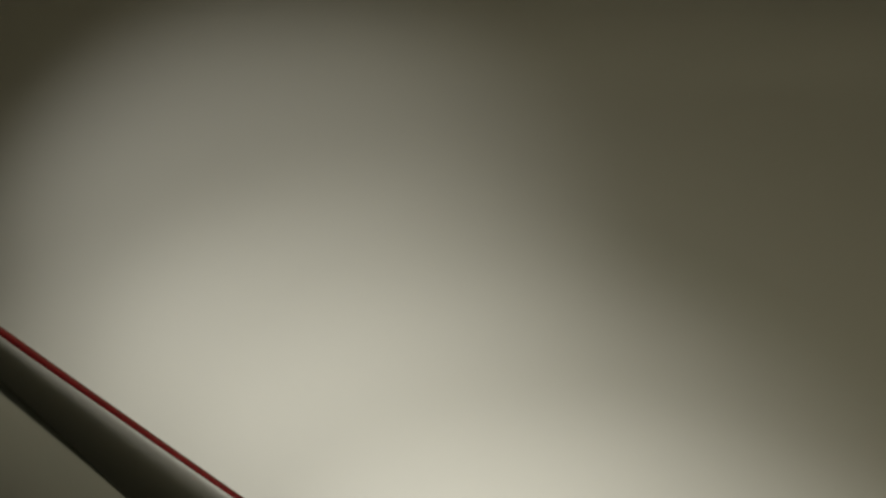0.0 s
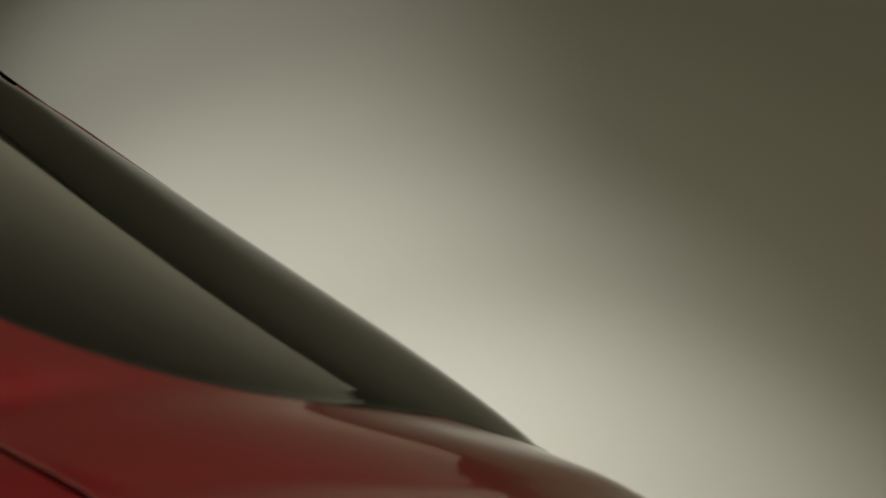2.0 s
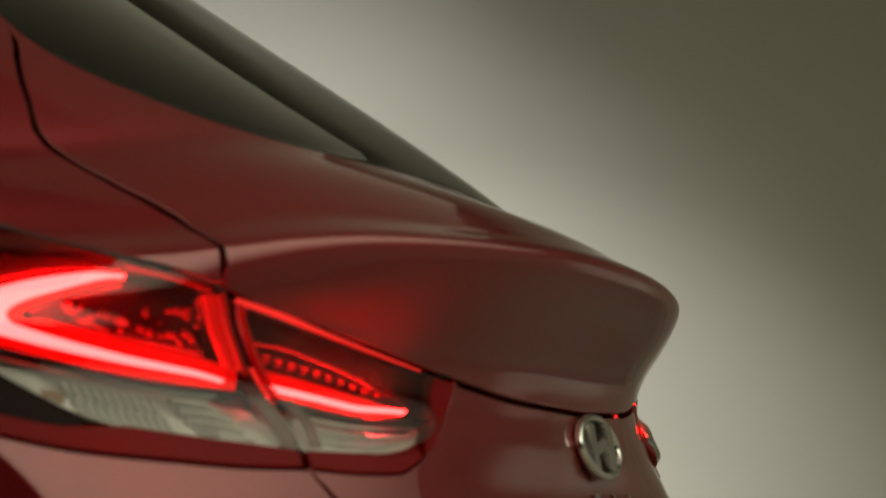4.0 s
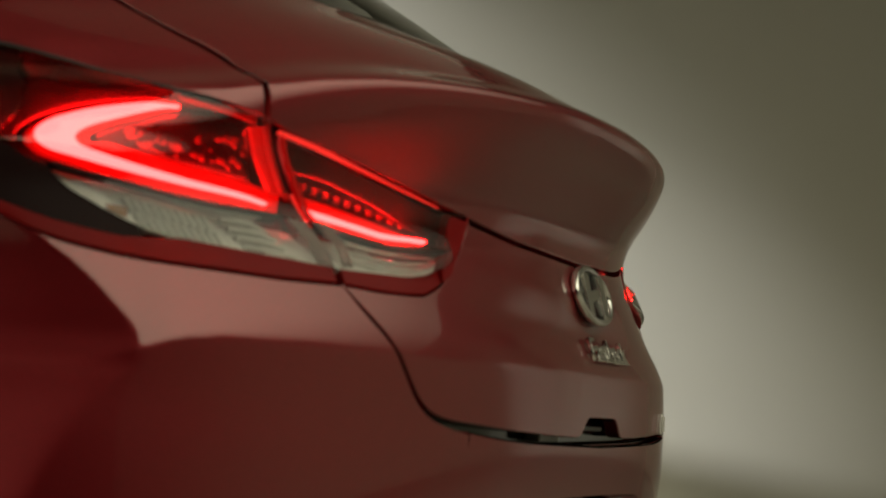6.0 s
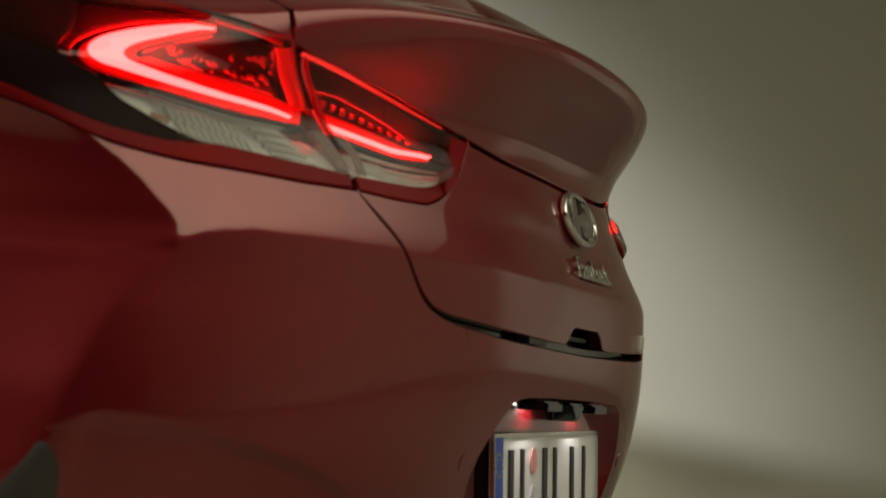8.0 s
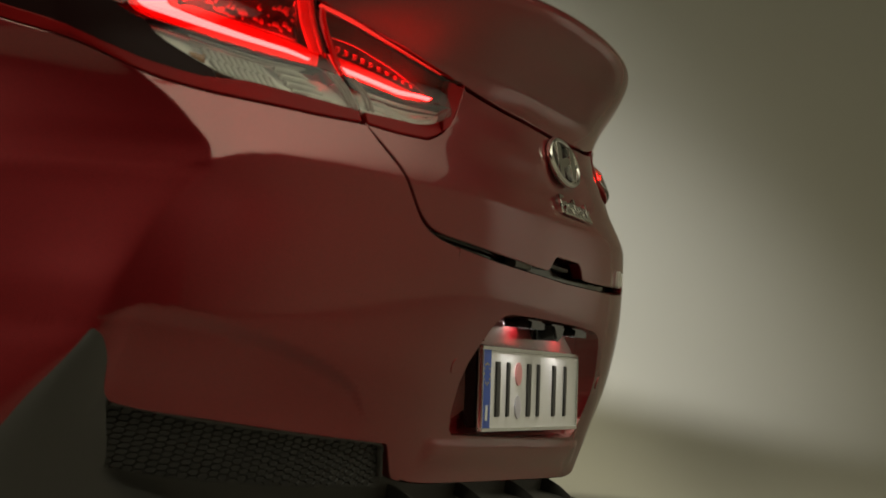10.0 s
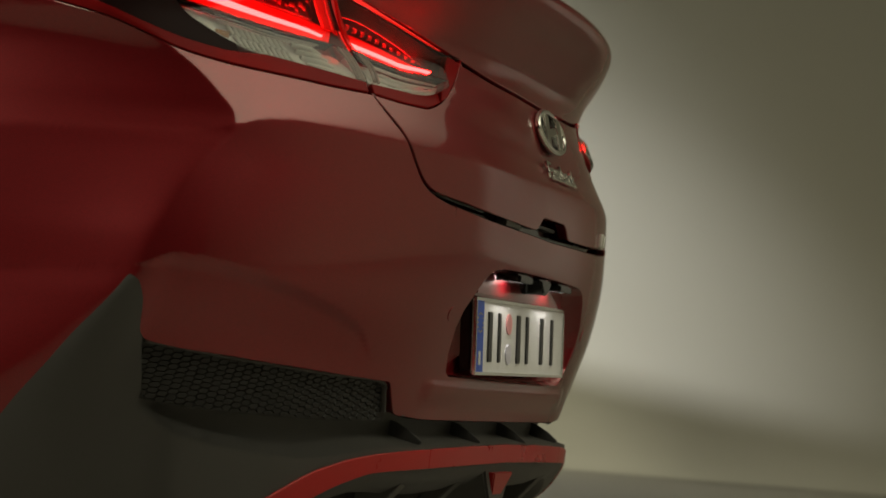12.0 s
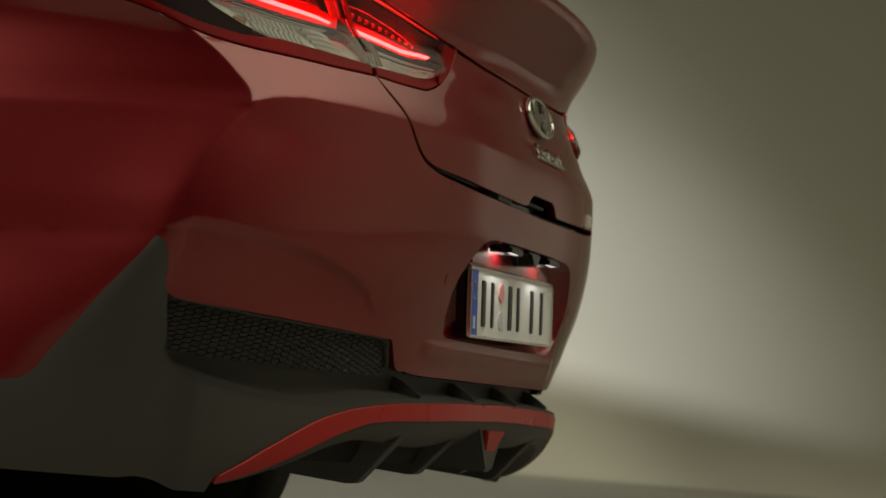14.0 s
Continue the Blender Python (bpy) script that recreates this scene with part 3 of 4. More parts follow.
GATE_LOW = curve((0, 0.744), (3.4, 0.744), (4.2, 0.741), (6.0, 0.7235), (6.6, 0.7225), (18, 0.726), (26, 0.7315), (31, 0.736), (33, 0.742), (34.4, 0.754), (35.3, 0.768), (36.2, 0.786), (37, 0.801), (39, 0.831), (40.1, 0.8475))
PAINT_LOW = curve((0, 0.440), (21, 0.440), (28.5, 0.444), (29.6, 0.447), (31.2, 0.470), (32.4, 0.4875), (34, 0.4885), (43, 0.494), (56, 0.504), (66.0, 0.515), (66.9, 0.522),
                  (68.6, 0.565), (69.9, 0.586), (70.8, 0.590), (71.6, 0.572), (72.8, 0.532), (75, 0.446), (76.4, 0.405), (77.6, 0.393), (79, 0.390), (92, 0.385), (110, 0.380))
MESH_LOW = curve((29, 0.438), (44, 0.436), (56, 0.438), (64, 0.446))
STRIP_TOP = curve((0, 0.408), (12, 0.406), (23.5, 0.402), (31, 0.398), (37.5, 0.390), (43.2, 0.374), (50.2, 0.334), (56.5, 0.290))
STRIP_LOW = curve((0, 0.381), (12, 0.379), (23, 0.376), (34, 0.371), (39.2, 0.358), (47.5, 0.320), (54.2, 0.290), (56.5, 0.282))


def above(line, d):
    return lambda u: line(u) + d


def either(a, b, u_at):
    """One line up to u_at and another beyond."""
    return lambda u: np.where(np.abs(u) < u_at, a(u), b(u))


# added shell behind all gaps; its near-black colour gives them their shade
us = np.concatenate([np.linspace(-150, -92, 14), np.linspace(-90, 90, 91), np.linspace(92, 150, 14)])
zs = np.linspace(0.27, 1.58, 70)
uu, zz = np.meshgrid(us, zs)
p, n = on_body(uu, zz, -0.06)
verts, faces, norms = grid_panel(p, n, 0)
mesh_object("gap_shade_shell", verts, faces, SHADE_BLACK, car, norms, label="near-black shell added behind the panels so the gaps look shaded")

# bumper with its opening for the number plate
hole = [(0, 0.658), (7, 0.658), (13.8, 0.656), (15.6, 0.653), (17.0, 0.647), (18.4, 0.634), (20, 0.612), (21.4, 0.590), (22.0, 0.566), (21.6, 0.530), (20.6, 0.506), (19.6, 0.500), (12, 0.499), (0, 0.498)]
ring = hole + [(-a, b) for a, b in reversed(hole[1:-1])]
HOLE = []
for k in range(len(ring)):
    a, b, c, d = (np.array(ring[(k + o) % len(ring)]) for o in (-1, 0, 1, 2))
    for t in np.linspace(0, 1, 5, endpoint=False):
        HOLE.append(b + (c - b) * t)
HOLE = np.array(HOLE)
MID_U, MID_Z = 28.0, 0.578


def bumper():
    bands = np.linspace(0, 1, 12)
    outer = []
    for u, z in HOLE:
        du, dz = u, z - MID_Z
        ks = [MID_U / abs(du)] if abs(du) > 1e-6 else []
        top, low = 0.712, 0.440
        if dz > 1e-6:
            ks.append((top - MID_Z) / dz)
        if dz < -1e-6:
            ks.append((low - MID_Z) / dz)
        k = min(ks)
        q = [du * k, MID_Z + dz * k]
        if abs(q[0]) < MID_U - 1e-6:
            q[1] = float(SHUT_LOWER(q[0]) if dz > 0 else PAINT_LOW(q[0]))
        outer.append(q)
    outer = np.array(outer)
    q = HOLE[None] + (outer - HOLE)[None] * bands[:, None, None]
    p, n = on_body(q[..., 0], q[..., 1])
    verts, norms, faces, m = list(p.reshape(-1, 3)), list(n.reshape(-1, 3)), [], len(HOLE)
    for i in range(len(bands) - 1):
        for j in range(m):
            faces.append((i * m + j, i * m + (j + 1) % m, (i + 1) * m + (j + 1) % m, (i + 1) * m + j))
    for side in (-1, 1):
        us = np.concatenate([np.linspace(MID_U, 40.2, 30), np.linspace(40.4, 64, 110), np.linspace(64.3, 80, 80), np.linspace(80.5, 110, 24)]) * side
        if side < 0:
            us = us[::-1]
        lo = PAINT_LOW(us)
        hi = np.where(np.abs(us) < 40.3, SHUT_LOWER(us) - 0.002, LAMP_LOW(us) - 0.003)
        v = np.linspace(0, 1, 76)[:, None]
        z = lo[None] + (hi - lo)[None] * v
        p, n = on_body(np.broadcast_to(us[None], z.shape), z)
        a, f, b = grid_panel(p, n, 0.016, "btl" if side < 0 else "btr")
        base = len(verts)
        verts += a
        norms += b
        faces += [tuple(x + base for x in g) for g in f]
    # the roll of the sheet along the shut line and along the foot
    us = np.linspace(-MID_U, MID_U, 60)
    for line, sign in ((SHUT_LOWER, 1), (PAINT_LOW, -1)):
        p, n = on_body(us, line(us))
        up = np.array([0, 0, sign])
        base = len(verts)
        for drop, lift, bl in ((0, 0, 0), (0.001, 0.001, 0.5), (0.0028, 0.0016, 0.9), (0.02, 0.0016, 1.0)):
            for k in range(len(us)):
                verts.append(p[k] - n[k] * drop + up * lift)
                m_ = n[k] * (1 - bl) + up * bl
                norms.append(m_ / np.linalg.norm(m_))
        w = len(us)
        for r in range(3):
            for k in range(w - 1):
                f = (base + r * w + k, base + r * w + k + 1, base + (r + 1) * w + k + 1, base + (r + 1) * w + k)
                faces.append(f if sign < 0 else tuple(reversed(f)))
    return mesh_object("bumper_cover", verts, faces, PAINT, car, norms)


bumper_cover = bumper()

# the tray that the number plate sits in
p, n = on_body(HOLE[:, 0], HOLE[:, 1])
m = len(HOLE)
centre = np.array([0, 0.0, 0.578])
verts = list(p) + [q + np.array([0, 0.006, 0]) + (centre - q) * np.array([0.006, 0, 0.012]) for q in p] + [np.array([q[0] * 0.94, 0.034, 0.578 + (q[2] - 0.578) * 0.90]) for q in p] + [np.array([0, 0.034, 0.578])]
faces = [(j, (j + 1) % m, m + (j + 1) % m, m + j) for j in range(m)] + [(m + j, m + (j + 1) % m, 2 * m + (j + 1) % m, 2 * m + j) for j in range(m)]
faces += [(2 * m + j, 2 * m + (j + 1) % m, 3 * m) for j in range(m)]
recess = mesh_object("plate_recess", verts, faces, PAINT, car, smooth=True)
part("grip_panel", block(-0.235, 0.235, 0.006, 0.030, 0.616, 0.652, 0.004), PAINT, recess)
for x in (-0.116, 0.112):
    lamp_body = part("plate_lamp", block(x - 0.034, x + 0.034, -0.029, 0.006, 0.649, 0.6540, 0.002), GLOSS_BLACK, recess, "small lit lamp above the number plate")
    part("hood", block(x - 0.034, x + 0.034, -0.0315, -0.0275, 0.6430, 0.6520, 0.0012), GLOSS_BLACK, lamp_body)
    for side_x in (x - 0.032, x + 0.032):
        part("cheek", block(side_x - 0.002, side_x + 0.002, -0.0315, 0.0055, 0.6430, 0.6520, 0.0008), GLOSS_BLACK, lamp_body)
    part("lit_lens", block(x - 0.024, x + 0.024, -0.0150, -0.003, 0.6480, 0.6500, 0.0006), LIT_WHITE, lamp_body)
part("camera_housing", prism([(-0.034, 0.654), (0.034, 0.654), (0.010, 0.632), (-0.008, 0.632)], "y", -0.030, 0.012, 0.003), GLOSS_BLACK, recess, "black wedge that holds the camera and opener")

# number plate: bars stand for its writing
plate = part("number_plate", block(-0.26, 0.26, -0.003, 0.0015, -0.055, 0.055, 0.001), PLATE_WHITE, car, "white embossed number plate with a blue band")
plate.location = (0.008, 0.0075, 0.5635)
plate.scale = (0.93, 1, 0.95)
plate.rotation_euler = (radians(-2.5), radians(-0.9), 0)
bm = bmesh.new()
for a, b, c, d in ((-0.262, 0.262, 0.0525, 0.057), (-0.262, 0.262, -0.057, -0.0525), (-0.262, -0.2575, -0.0525, 0.0525), (0.2575, 0.262, -0.0525, 0.0525)):
    block(a, b, -0.0055, -0.0005, c, d, 0.001, bm)
part("plate_frame", bm, CHROME, plate, "thin polished frame")
part("holder", block(-0.258, 0.262, 0.002, 0.020, -0.052, 0.052, 0.003), GLOSS_BLACK, plate, "black plastic plate holder")
part("blue_band", block(-0.2575, -0.2185, -0.0042, -0.002, -0.0525, 0.0525), PLATE_BLUE, plate, "blue band with a ring of small yellow marks")
for k in range(12):
    a = k * math.pi / 6
    x, z = -0.238 + 0.0140 * math.cos(a), 0.020 + 0.0140 * math.sin(a)
    part("yellow_mark", block(x - 0.0012, x + 0.0012, -0.0048, -0.004, z - 0.0012, z + 0.0012), YELLOW_INK, plate)
part("white_mark", block(-0.2435, -0.2325, -0.0048, -0.004, -0.042, -0.022), PLATE_WHITE, plate)
for x, w in ((-0.183, 0.020), (-0.131, 0.014), (-0.022, 0.020), (0.030, 0.014), (0.120, 0.018), (0.186, 0.014)):
    part("ink_bar", block(x - w / 2, x + w / 2, -0.0052, -0.002, -0.0375, 0.0375, 0.001), PLATE_BLACK, plate)
for z, mt in ((0.022, STICKER_RED), (-0.024, STICKER_PALE)):
    bm = bmesh.new()
    bmesh.ops.create_cone(bm, cap_ends=True, segments=24, radius1=0.016, radius2=0.016, depth=0.0015, matrix=Matrix.Translation((-0.078, -0.004, z)) @ Matrix.Rotation(math.pi / 2, 4, "X"))
    part("seal", bm, mt, plate, "small round seal")

# tailgate
tailgate = body_panel("tailgate", PAINT, car, GATE_LOW, either(above(SPOILER_GAP, -0.0085), above(INNER_LOW, -0.003), 21.9), -40.1, 40.1, 301, 50)
body_panel("spoiler", PAINT, tailgate, either(SPOILER_GAP, above(SHUT_UPPER, 0.0015), 47), either(above(GLASS_EDGE, -0.002), lambda u: SHUT_BACK(np.abs(u) + 0.45) - 0.003, 52.4), -55.45, 55.45, 361, 70)
body_panel("rear_window", TINTED_GLASS, tailgate, above(GLASS_EDGE, 0.001), level(1.583), -52.9, 52.9, 161, 60, off=-0.002, label="dark tinted sloping rear window")
strip("window_seal", RUBBER, tailgate, [(u, float(GLASS_EDGE(u))) for u in (-50, -46, -42, -36, -28, -20, -12, 0, 12, 20, 28, 36, 42, 46, 50)], [0.003] * 15, side=1, off=-0.001, thick=0.002, count=120)
# black strip set behind the lower gap to paint its shade
gap_floor = body_panel("gap_backing", GLOSS_BLACK, tailgate, level(0.700), level(0.775), -34, 34, 60, 5, off=-0.024, depth=0.004, label="black strip standing for the shaded gap along the tailgate's lower edge")
part("latch_plate", block(-0.225, -0.150, -0.026, -0.010, 0.7165, 0.7245, 0.001), GREY_PLASTIC, tailgate, "small grey latch tab")
part("grip_lip", block(-0.045, 0.052, -0.022, -0.004, 0.7285, 0.7335, 0.001), BLACK_PLASTIC, tailgate, "dark lip inside the grip recess")

q, nn = on_body(21.5, 0.7345, 0.004)
part("trim_clip", block(float(q[0]) - 0.008, float(q[0]) + 0.008, float(q[1]) - 0.004, float(q[1]) + 0.02, 0.727, 0.752, 0.003), WHITE_PLASTIC, tailgate, "small bright clip at the end of the shut line")

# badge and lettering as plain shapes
bm = bmesh.new()
rings, segs = 40, 8
vs = [[bm.verts.new(((0.058 + 0.0045 * math.cos(b)) * math.cos(a), 0.005 * math.sin(b), (0.031 + 0.0045 * math.cos(b)) * math.sin(a))) for b in np.linspace(0, 2 * math.pi, segs, endpoint=False)] for a in np.linspace(0, 2 * math.pi, rings, endpoint=False)]
for i in range(rings):
    for j in range(segs):
        bm.faces.new((vs[i][j], vs[(i + 1) % rings][j], vs[(i + 1) % rings][(j + 1) % segs], vs[i][(j + 1) % segs]))
badge = part("badge", bm, CHROME, tailgate, "oval polished emblem", smooth=True)
q, nn = on_body(1.3, 0.876, 0.0045)
badge.scale = (1.22, 1, 1.0)
badge.location = tuple(map(float, q))
badge.rotation_euler = (-math.atan2(float(nn[2]), -float(nn[1])), 0, 0)
bm = bmesh.new()
bmesh.ops.create_cone(bm, cap_ends=True, segments=40, radius1=1, radius2=1, depth=0.006, matrix=Matrix.Translation((0, 0.004, 0)) @ Matrix.Diagonal((0.057, 1, 0.030, 1)) @ Matrix.Rotation(math.pi / 2, 4, "X"))
part("emblem_back", bm, GLOSS_BLACK, badge, "dark oval plate inside the emblem")
for x in (-0.027, 0.027):
    part("emblem_bar", prism([(x - 0.016, -0.024), (x + 0.003, -0.027), (x + 0.016, 0.024), (x - 0.003, 0.027)], "y", -0.005, 0.003, 0.0018), CHROME, badge)
part("emblem_bar", prism([(-0.026, -0.012), (0.026, 0.000), (0.026, 0.012), (-0.026, 0.000)], "y", -0.004, 0.003, 0.0015), CHROME, badge)


def lettering(word, x, z, size):
    """Chrome script on the tailgate, bent to the sheet."""
    text = bpy.data.curves.new("lettering", "FONT")
    text.body, text.size, text.shear, text.extrude, text.bevel_depth, text.space_character = word, size, 0.35, 0.0018, 0.0005, 0.86
    flat = new("lettering", text)
    me = bpy.data.meshes.new_from_object(flat.evaluated_get(bpy.context.evaluated_depsgraph_get()))
    bpy.data.objects.remove(flat)
    bpy.data.curves.remove(text)
    co = np.array([v.co[:] for v in me.vertices])
    u = np.degrees(np.arcsin((co[:, 0] * 1.55 + x) / 0.885))
    p, n = on_body(u, z + co[:, 1], 0.0045)
    for v, q, m, c in zip(me.vertices, p, n, co):
        v.co = [float(e) for e in q + m * c[2]]
    me.materials.clear()
    me.materials.append(CHROME)
    ob = new("lettering", me)
    ob.parent = tailgate
    return tagged(ob, "slanted chrome script letters")


lettering("Fastback", -0.046, 0.803, 0.036)

# quarter panels, pillars, lamps
def quarter(side):
    """Quarter panel and pillar in one sheet, with turned edges only along its shut lines."""
    low, top = above(LAMP_TOP, 0.002), level(1.583)
    inner, outer = ("r", "l") if side < 0 else ("l", "r")
    return sheet("quarter_panel", PAINT, car, [
        (low, lambda u: SHUT_UPPER(np.abs(u) - 0.45) - 0.004, *span(side, 47.5, 56.0), 70, 30, "bt" + inner),
        (above(SHUT_BACK, 0.001), top, *span(side, 52.6, 56.0), 30, 60, "b" + inner),
        (low, top, *span(side, 56.0, 150), 140, 80, "b" + outer)])


both_sides(quarter)
CLEAR_TOP = curve((41, 0.900), (43.4, 0.9045), (49.1, 0.909), (52.3, 0.914), (55.6, 0.921), (60.5, 0.9315), (63, 0.940))
CLEAR_LOW = curve((40.5, 0.8615), (44.9, 0.8655), (49.4, 0.870), (53.8, 0.8765), (56.2, 0.8865), (58.1, 0.9005), (59.5, 0.913), (60.5, 0.929), (62.4, 0.938))
TRIM_TOP = curve((55.6, 0.8815), (56.6, 0.887), (58.2, 0.899), (59.6, 0.912), (60.6, 0.929), (61.6, 0.934), (63.5, 0.947), (65.6, 0.956), (67.9, 0.963), (72, 0.974), (80, 0.998), (110, 1.02))
CLEAR2_TOP = curve((25.4, 0.8940), (27.8, 0.8860), (30.8, 0.8870), (33.7, 0.8905), (36.8, 0.8950), (39.7, 0.901), (43, 0.905))
CLEAR2_LOW = curve((25.4, 0.894), (26, 0.8865), (28.6, 0.870), (30.8, 0.8635), (33.1, 0.861), (39.2, 0.861), (43, 0.862))


# the lit chevron of the outer lamp: its outer and its inner edge, from the upper tip round the elbow to the lower end
CHEVRON_OUT = [(53.6, 0.9912), (55.9, 0.9932), (59.3, 0.9845), (61.5, 0.9725), (62.0, 0.9580), (61.2, 0.9430), (59.5, 0.9355), (55.6, 0.9245), (51.2, 0.9165), (46.6, 0.9115), (43.3, 0.9075)]
CHEVRON_IN = [(53.7, 0.9885), (55.2, 0.9830), (56.9, 0.9735), (57.9, 0.9650), (58.15, 0.9580), (57.7, 0.9525), (56.8, 0.9490), (54.2, 0.9430), (50.4, 0.9345), (46.2, 0.9265), (43.0, 0.9180)]


def outer_lamp(side):
    lamp = body_panel("tail_lamp", LAMP_RED, car, above(LAMP_LOW, 0.002), above(LAMP_TOP, -0.003), *span(side, 43.8, 100), 80, 16, off=-0.026, depth=0.0, label="lit tail lamp with red upper and clear lower lens", slant=True)
    body_panel("lamp_wall", DARK_RED_PLASTIC, lamp, above(LAMP_LOW, 0.0015), lambda u: np.minimum(CLEAR_LOW(u), LAMP_LOW(u) + np.interp(np.abs(u), [53.0, 57.2], [0.022, 0.0160])) - 0.001, *span(side, 44.0, 57.2), 60, 6, off=0.001, depth=0.035, slant=True)
    body_panel("black_trim", TRIM_BLACK, lamp, above(LAMP_LOW, 0.0165), TRIM_TOP, *span(side, 55.8, 100), 90, 10, off=0.0, depth=0.02, label="black trim at the lamp's tail")
    body_panel("lamp_edge", DARK_RED_PLASTIC, lamp, above(LAMP_LOW, 0.0015), above(LAMP_LOW, 0.0150), *span(side, 57.2, 100), 80, 4, off=0.001, depth=0.02, label="dark red lower edge of the lamp")
    body_panel("red_lens", RED_LENS, lamp, either(CLEAR_TOP, TRIM_TOP, 60.6), above(LAMP_TOP, -0.003), *span(side, 43.9, 63.5), 60, 14, off=0.0015, depth=0.004, slant=True)
    body_panel("smoked_lens", SMOKED_LENS, lamp, above(TRIM_TOP, 0.001), above(LAMP_TOP, -0.003), *span(side, 63.55, 100), 50, 10, off=0.0015, depth=0.004)
    body_panel("clear_lens", CLEAR_LENS, lamp, CLEAR_LOW, above(CLEAR_TOP, -0.001), *span(side, 43.9, 60.4), 60, 10, off=0.0015, depth=0.004, slant=True)
    # the bowl behind the clear lens: stepped, leaning back towards its top
    def bowl(u, z):
        rise = (z - CLEAR_LOW(u)) / np.maximum(CLEAR_TOP(u) - CLEAR_LOW(u), 0.004)
        return -0.002 - 0.020 * rise - 0.0025 * (np.abs(u) % 3.4 > 1.7) * (np.abs(u) < 49)
    body_panel("reflector", REFLECTOR, lamp, above(CLEAR_LOW, 0.001), above(CLEAR_TOP, -0.002), *span(side, 44.0, 60), 110, 12, off=bowl, depth=0.010, slant=True)
    for k, u in enumerate(np.arange(49.6, 55.6, 0.62)):
        tall = CLEAR_TOP(u) - CLEAR_LOW(u)
        strip("reflector_rib", WHITE_PLASTIC, lamp, [(u - 0.1, CLEAR_LOW(u) + 0.03 * tall), (u + 0.1, CLEAR_LOW(u) + 0.34 * tall)], [0.0052, 0.0052], side, off=-0.003, thick=0.0028, count=4)
        strip("reflector_rib", WHITE_PLASTIC, lamp, [(u + 0.1, CLEAR_LOW(u) + 0.40 * tall), (u + 0.3, CLEAR_LOW(u) + 0.72 * tall)], [0.0052, 0.0052], side, off=-0.0065, thick=0.0028, count=4)
    for k in range(4):
        ribbon("reflector_vane", WHITE_PLASTIC, lamp, [(48.6 - k * 0.3, 0.8990 - k * 0.0075), (46.2 - k * 0.4, 0.8985 - k * 0.0078), (44.9 - k * 0.6, 0.8915 - k * 0.0068)],
               [(48.6 - k * 0.3, 0.8950 - k * 0.0075), (46.4 - k * 0.4, 0.8935 - k * 0.0078), (45.3 - k * 0.6, 0.8875 - k * 0.0068)], side, off=-0.006, thick=0.003, count=14)
    strip("bulb", AMBER, lamp, [(55.9, 0.894), (57.2, 0.897)], [0.014, 0.010], side, off=-0.005, thick=0.004, count=6, label="amber bulb cover")
    for k in range(3):
        strip("upper_vane", WHITE_PLASTIC, lamp, [(44.8 + k * 0.5, 0.9030 - k * 0.0025), (50, 0.9065 - k * 0.0035), (56.5, 0.9190 - k * 0.005)], [0.0014] * 3, side, off=-0.006, thick=0.0016, count=18)
    # added wall that keeps the tube's red off the reflector
    strip("divider", SHADE_BLACK, lamp, [(43.2, 0.9035), (49.1, 0.9085), (52.3, 0.9135), (55.6, 0.9205), (60.3, 0.9305)], [0.0014] * 5, side, off=-0.006, thick=0.0105, count=40, label="dark wall added to keep red light out of the clear part")
    # lit chevron with its red surround, whose own emission makes the tube's halo
    ribbon("led_surround", LED_RED, lamp, [(u, z - 0.0022) for u, z in CHEVRON_OUT], [(u - 0.25, z + 0.0050) if k > 5 else (u - 0.3, z) for k, (u, z) in enumerate(CHEVRON_IN)], side, off=-0.0065, thick=0.002, count=90, label="red plastic with its own glow for the tube's halo")
    ribbon("led_tube", LED_CORE, lamp, CHEVRON_OUT[:-1] + [(44.3, 0.9085)], CHEVRON_IN[:-1] + [(44.1, 0.9195)], side, off=-0.0035, thick=0.0030, count=90, a=[0.30, 0.16, 0.12, 0.12, 0.14, 0.20, 0.26, 0.30, 0.32, 0.34, 0.36], b=[0.6, 0.76, 0.82, 0.84, 0.84, 0.80, 0.74, 0.66, 0.62, 0.60, 0.56])
    # lit frame on the edge beside the tailgate and along the top
    ribbon("light_guide", LED_MID, lamp, [(46.9, 0.979), (45.0, 0.960), (43.7, 0.940), (42.8, 0.922)], [(47.9, 0.9775), (46.1, 0.960), (44.8, 0.940), (43.9, 0.924)], side, off=-0.004, thick=0.002, count=24)
    ribbon("light_guide", LED_FAINT, lamp, [(46.6, 0.9815), (44.5, 0.960), (43.2, 0.940), (42.2, 0.918)], [(46.9, 0.979), (45.0, 0.960), (43.7, 0.940), (42.8, 0.922)], side, off=-0.002, thick=0.002, count=24)
    ribbon("light_guide", LED_FAINT, lamp, [(47.6, 0.9800), (50.4, 0.9885), (53.6, 0.9965)], [(47.6, 0.9840), (50.6, 0.9930), (53.9, 1.0010)], side, off=-0.003, thick=0.0015, count=20)
    # dark pane inside the chevron, with dim facets; their glow imitates the tube's light
    ribbon("dark_pane", SMOKED, lamp, [(57.4, 0.9585), (54.0, 0.9480), (50.5, 0.9395), (45.1, 0.9300)], [(57.6, 0.9600), (54.4, 0.9840), (51.7, 0.9895), (48.0, 0.9790)], side, off=-0.0075, thick=0.0006, count=30)
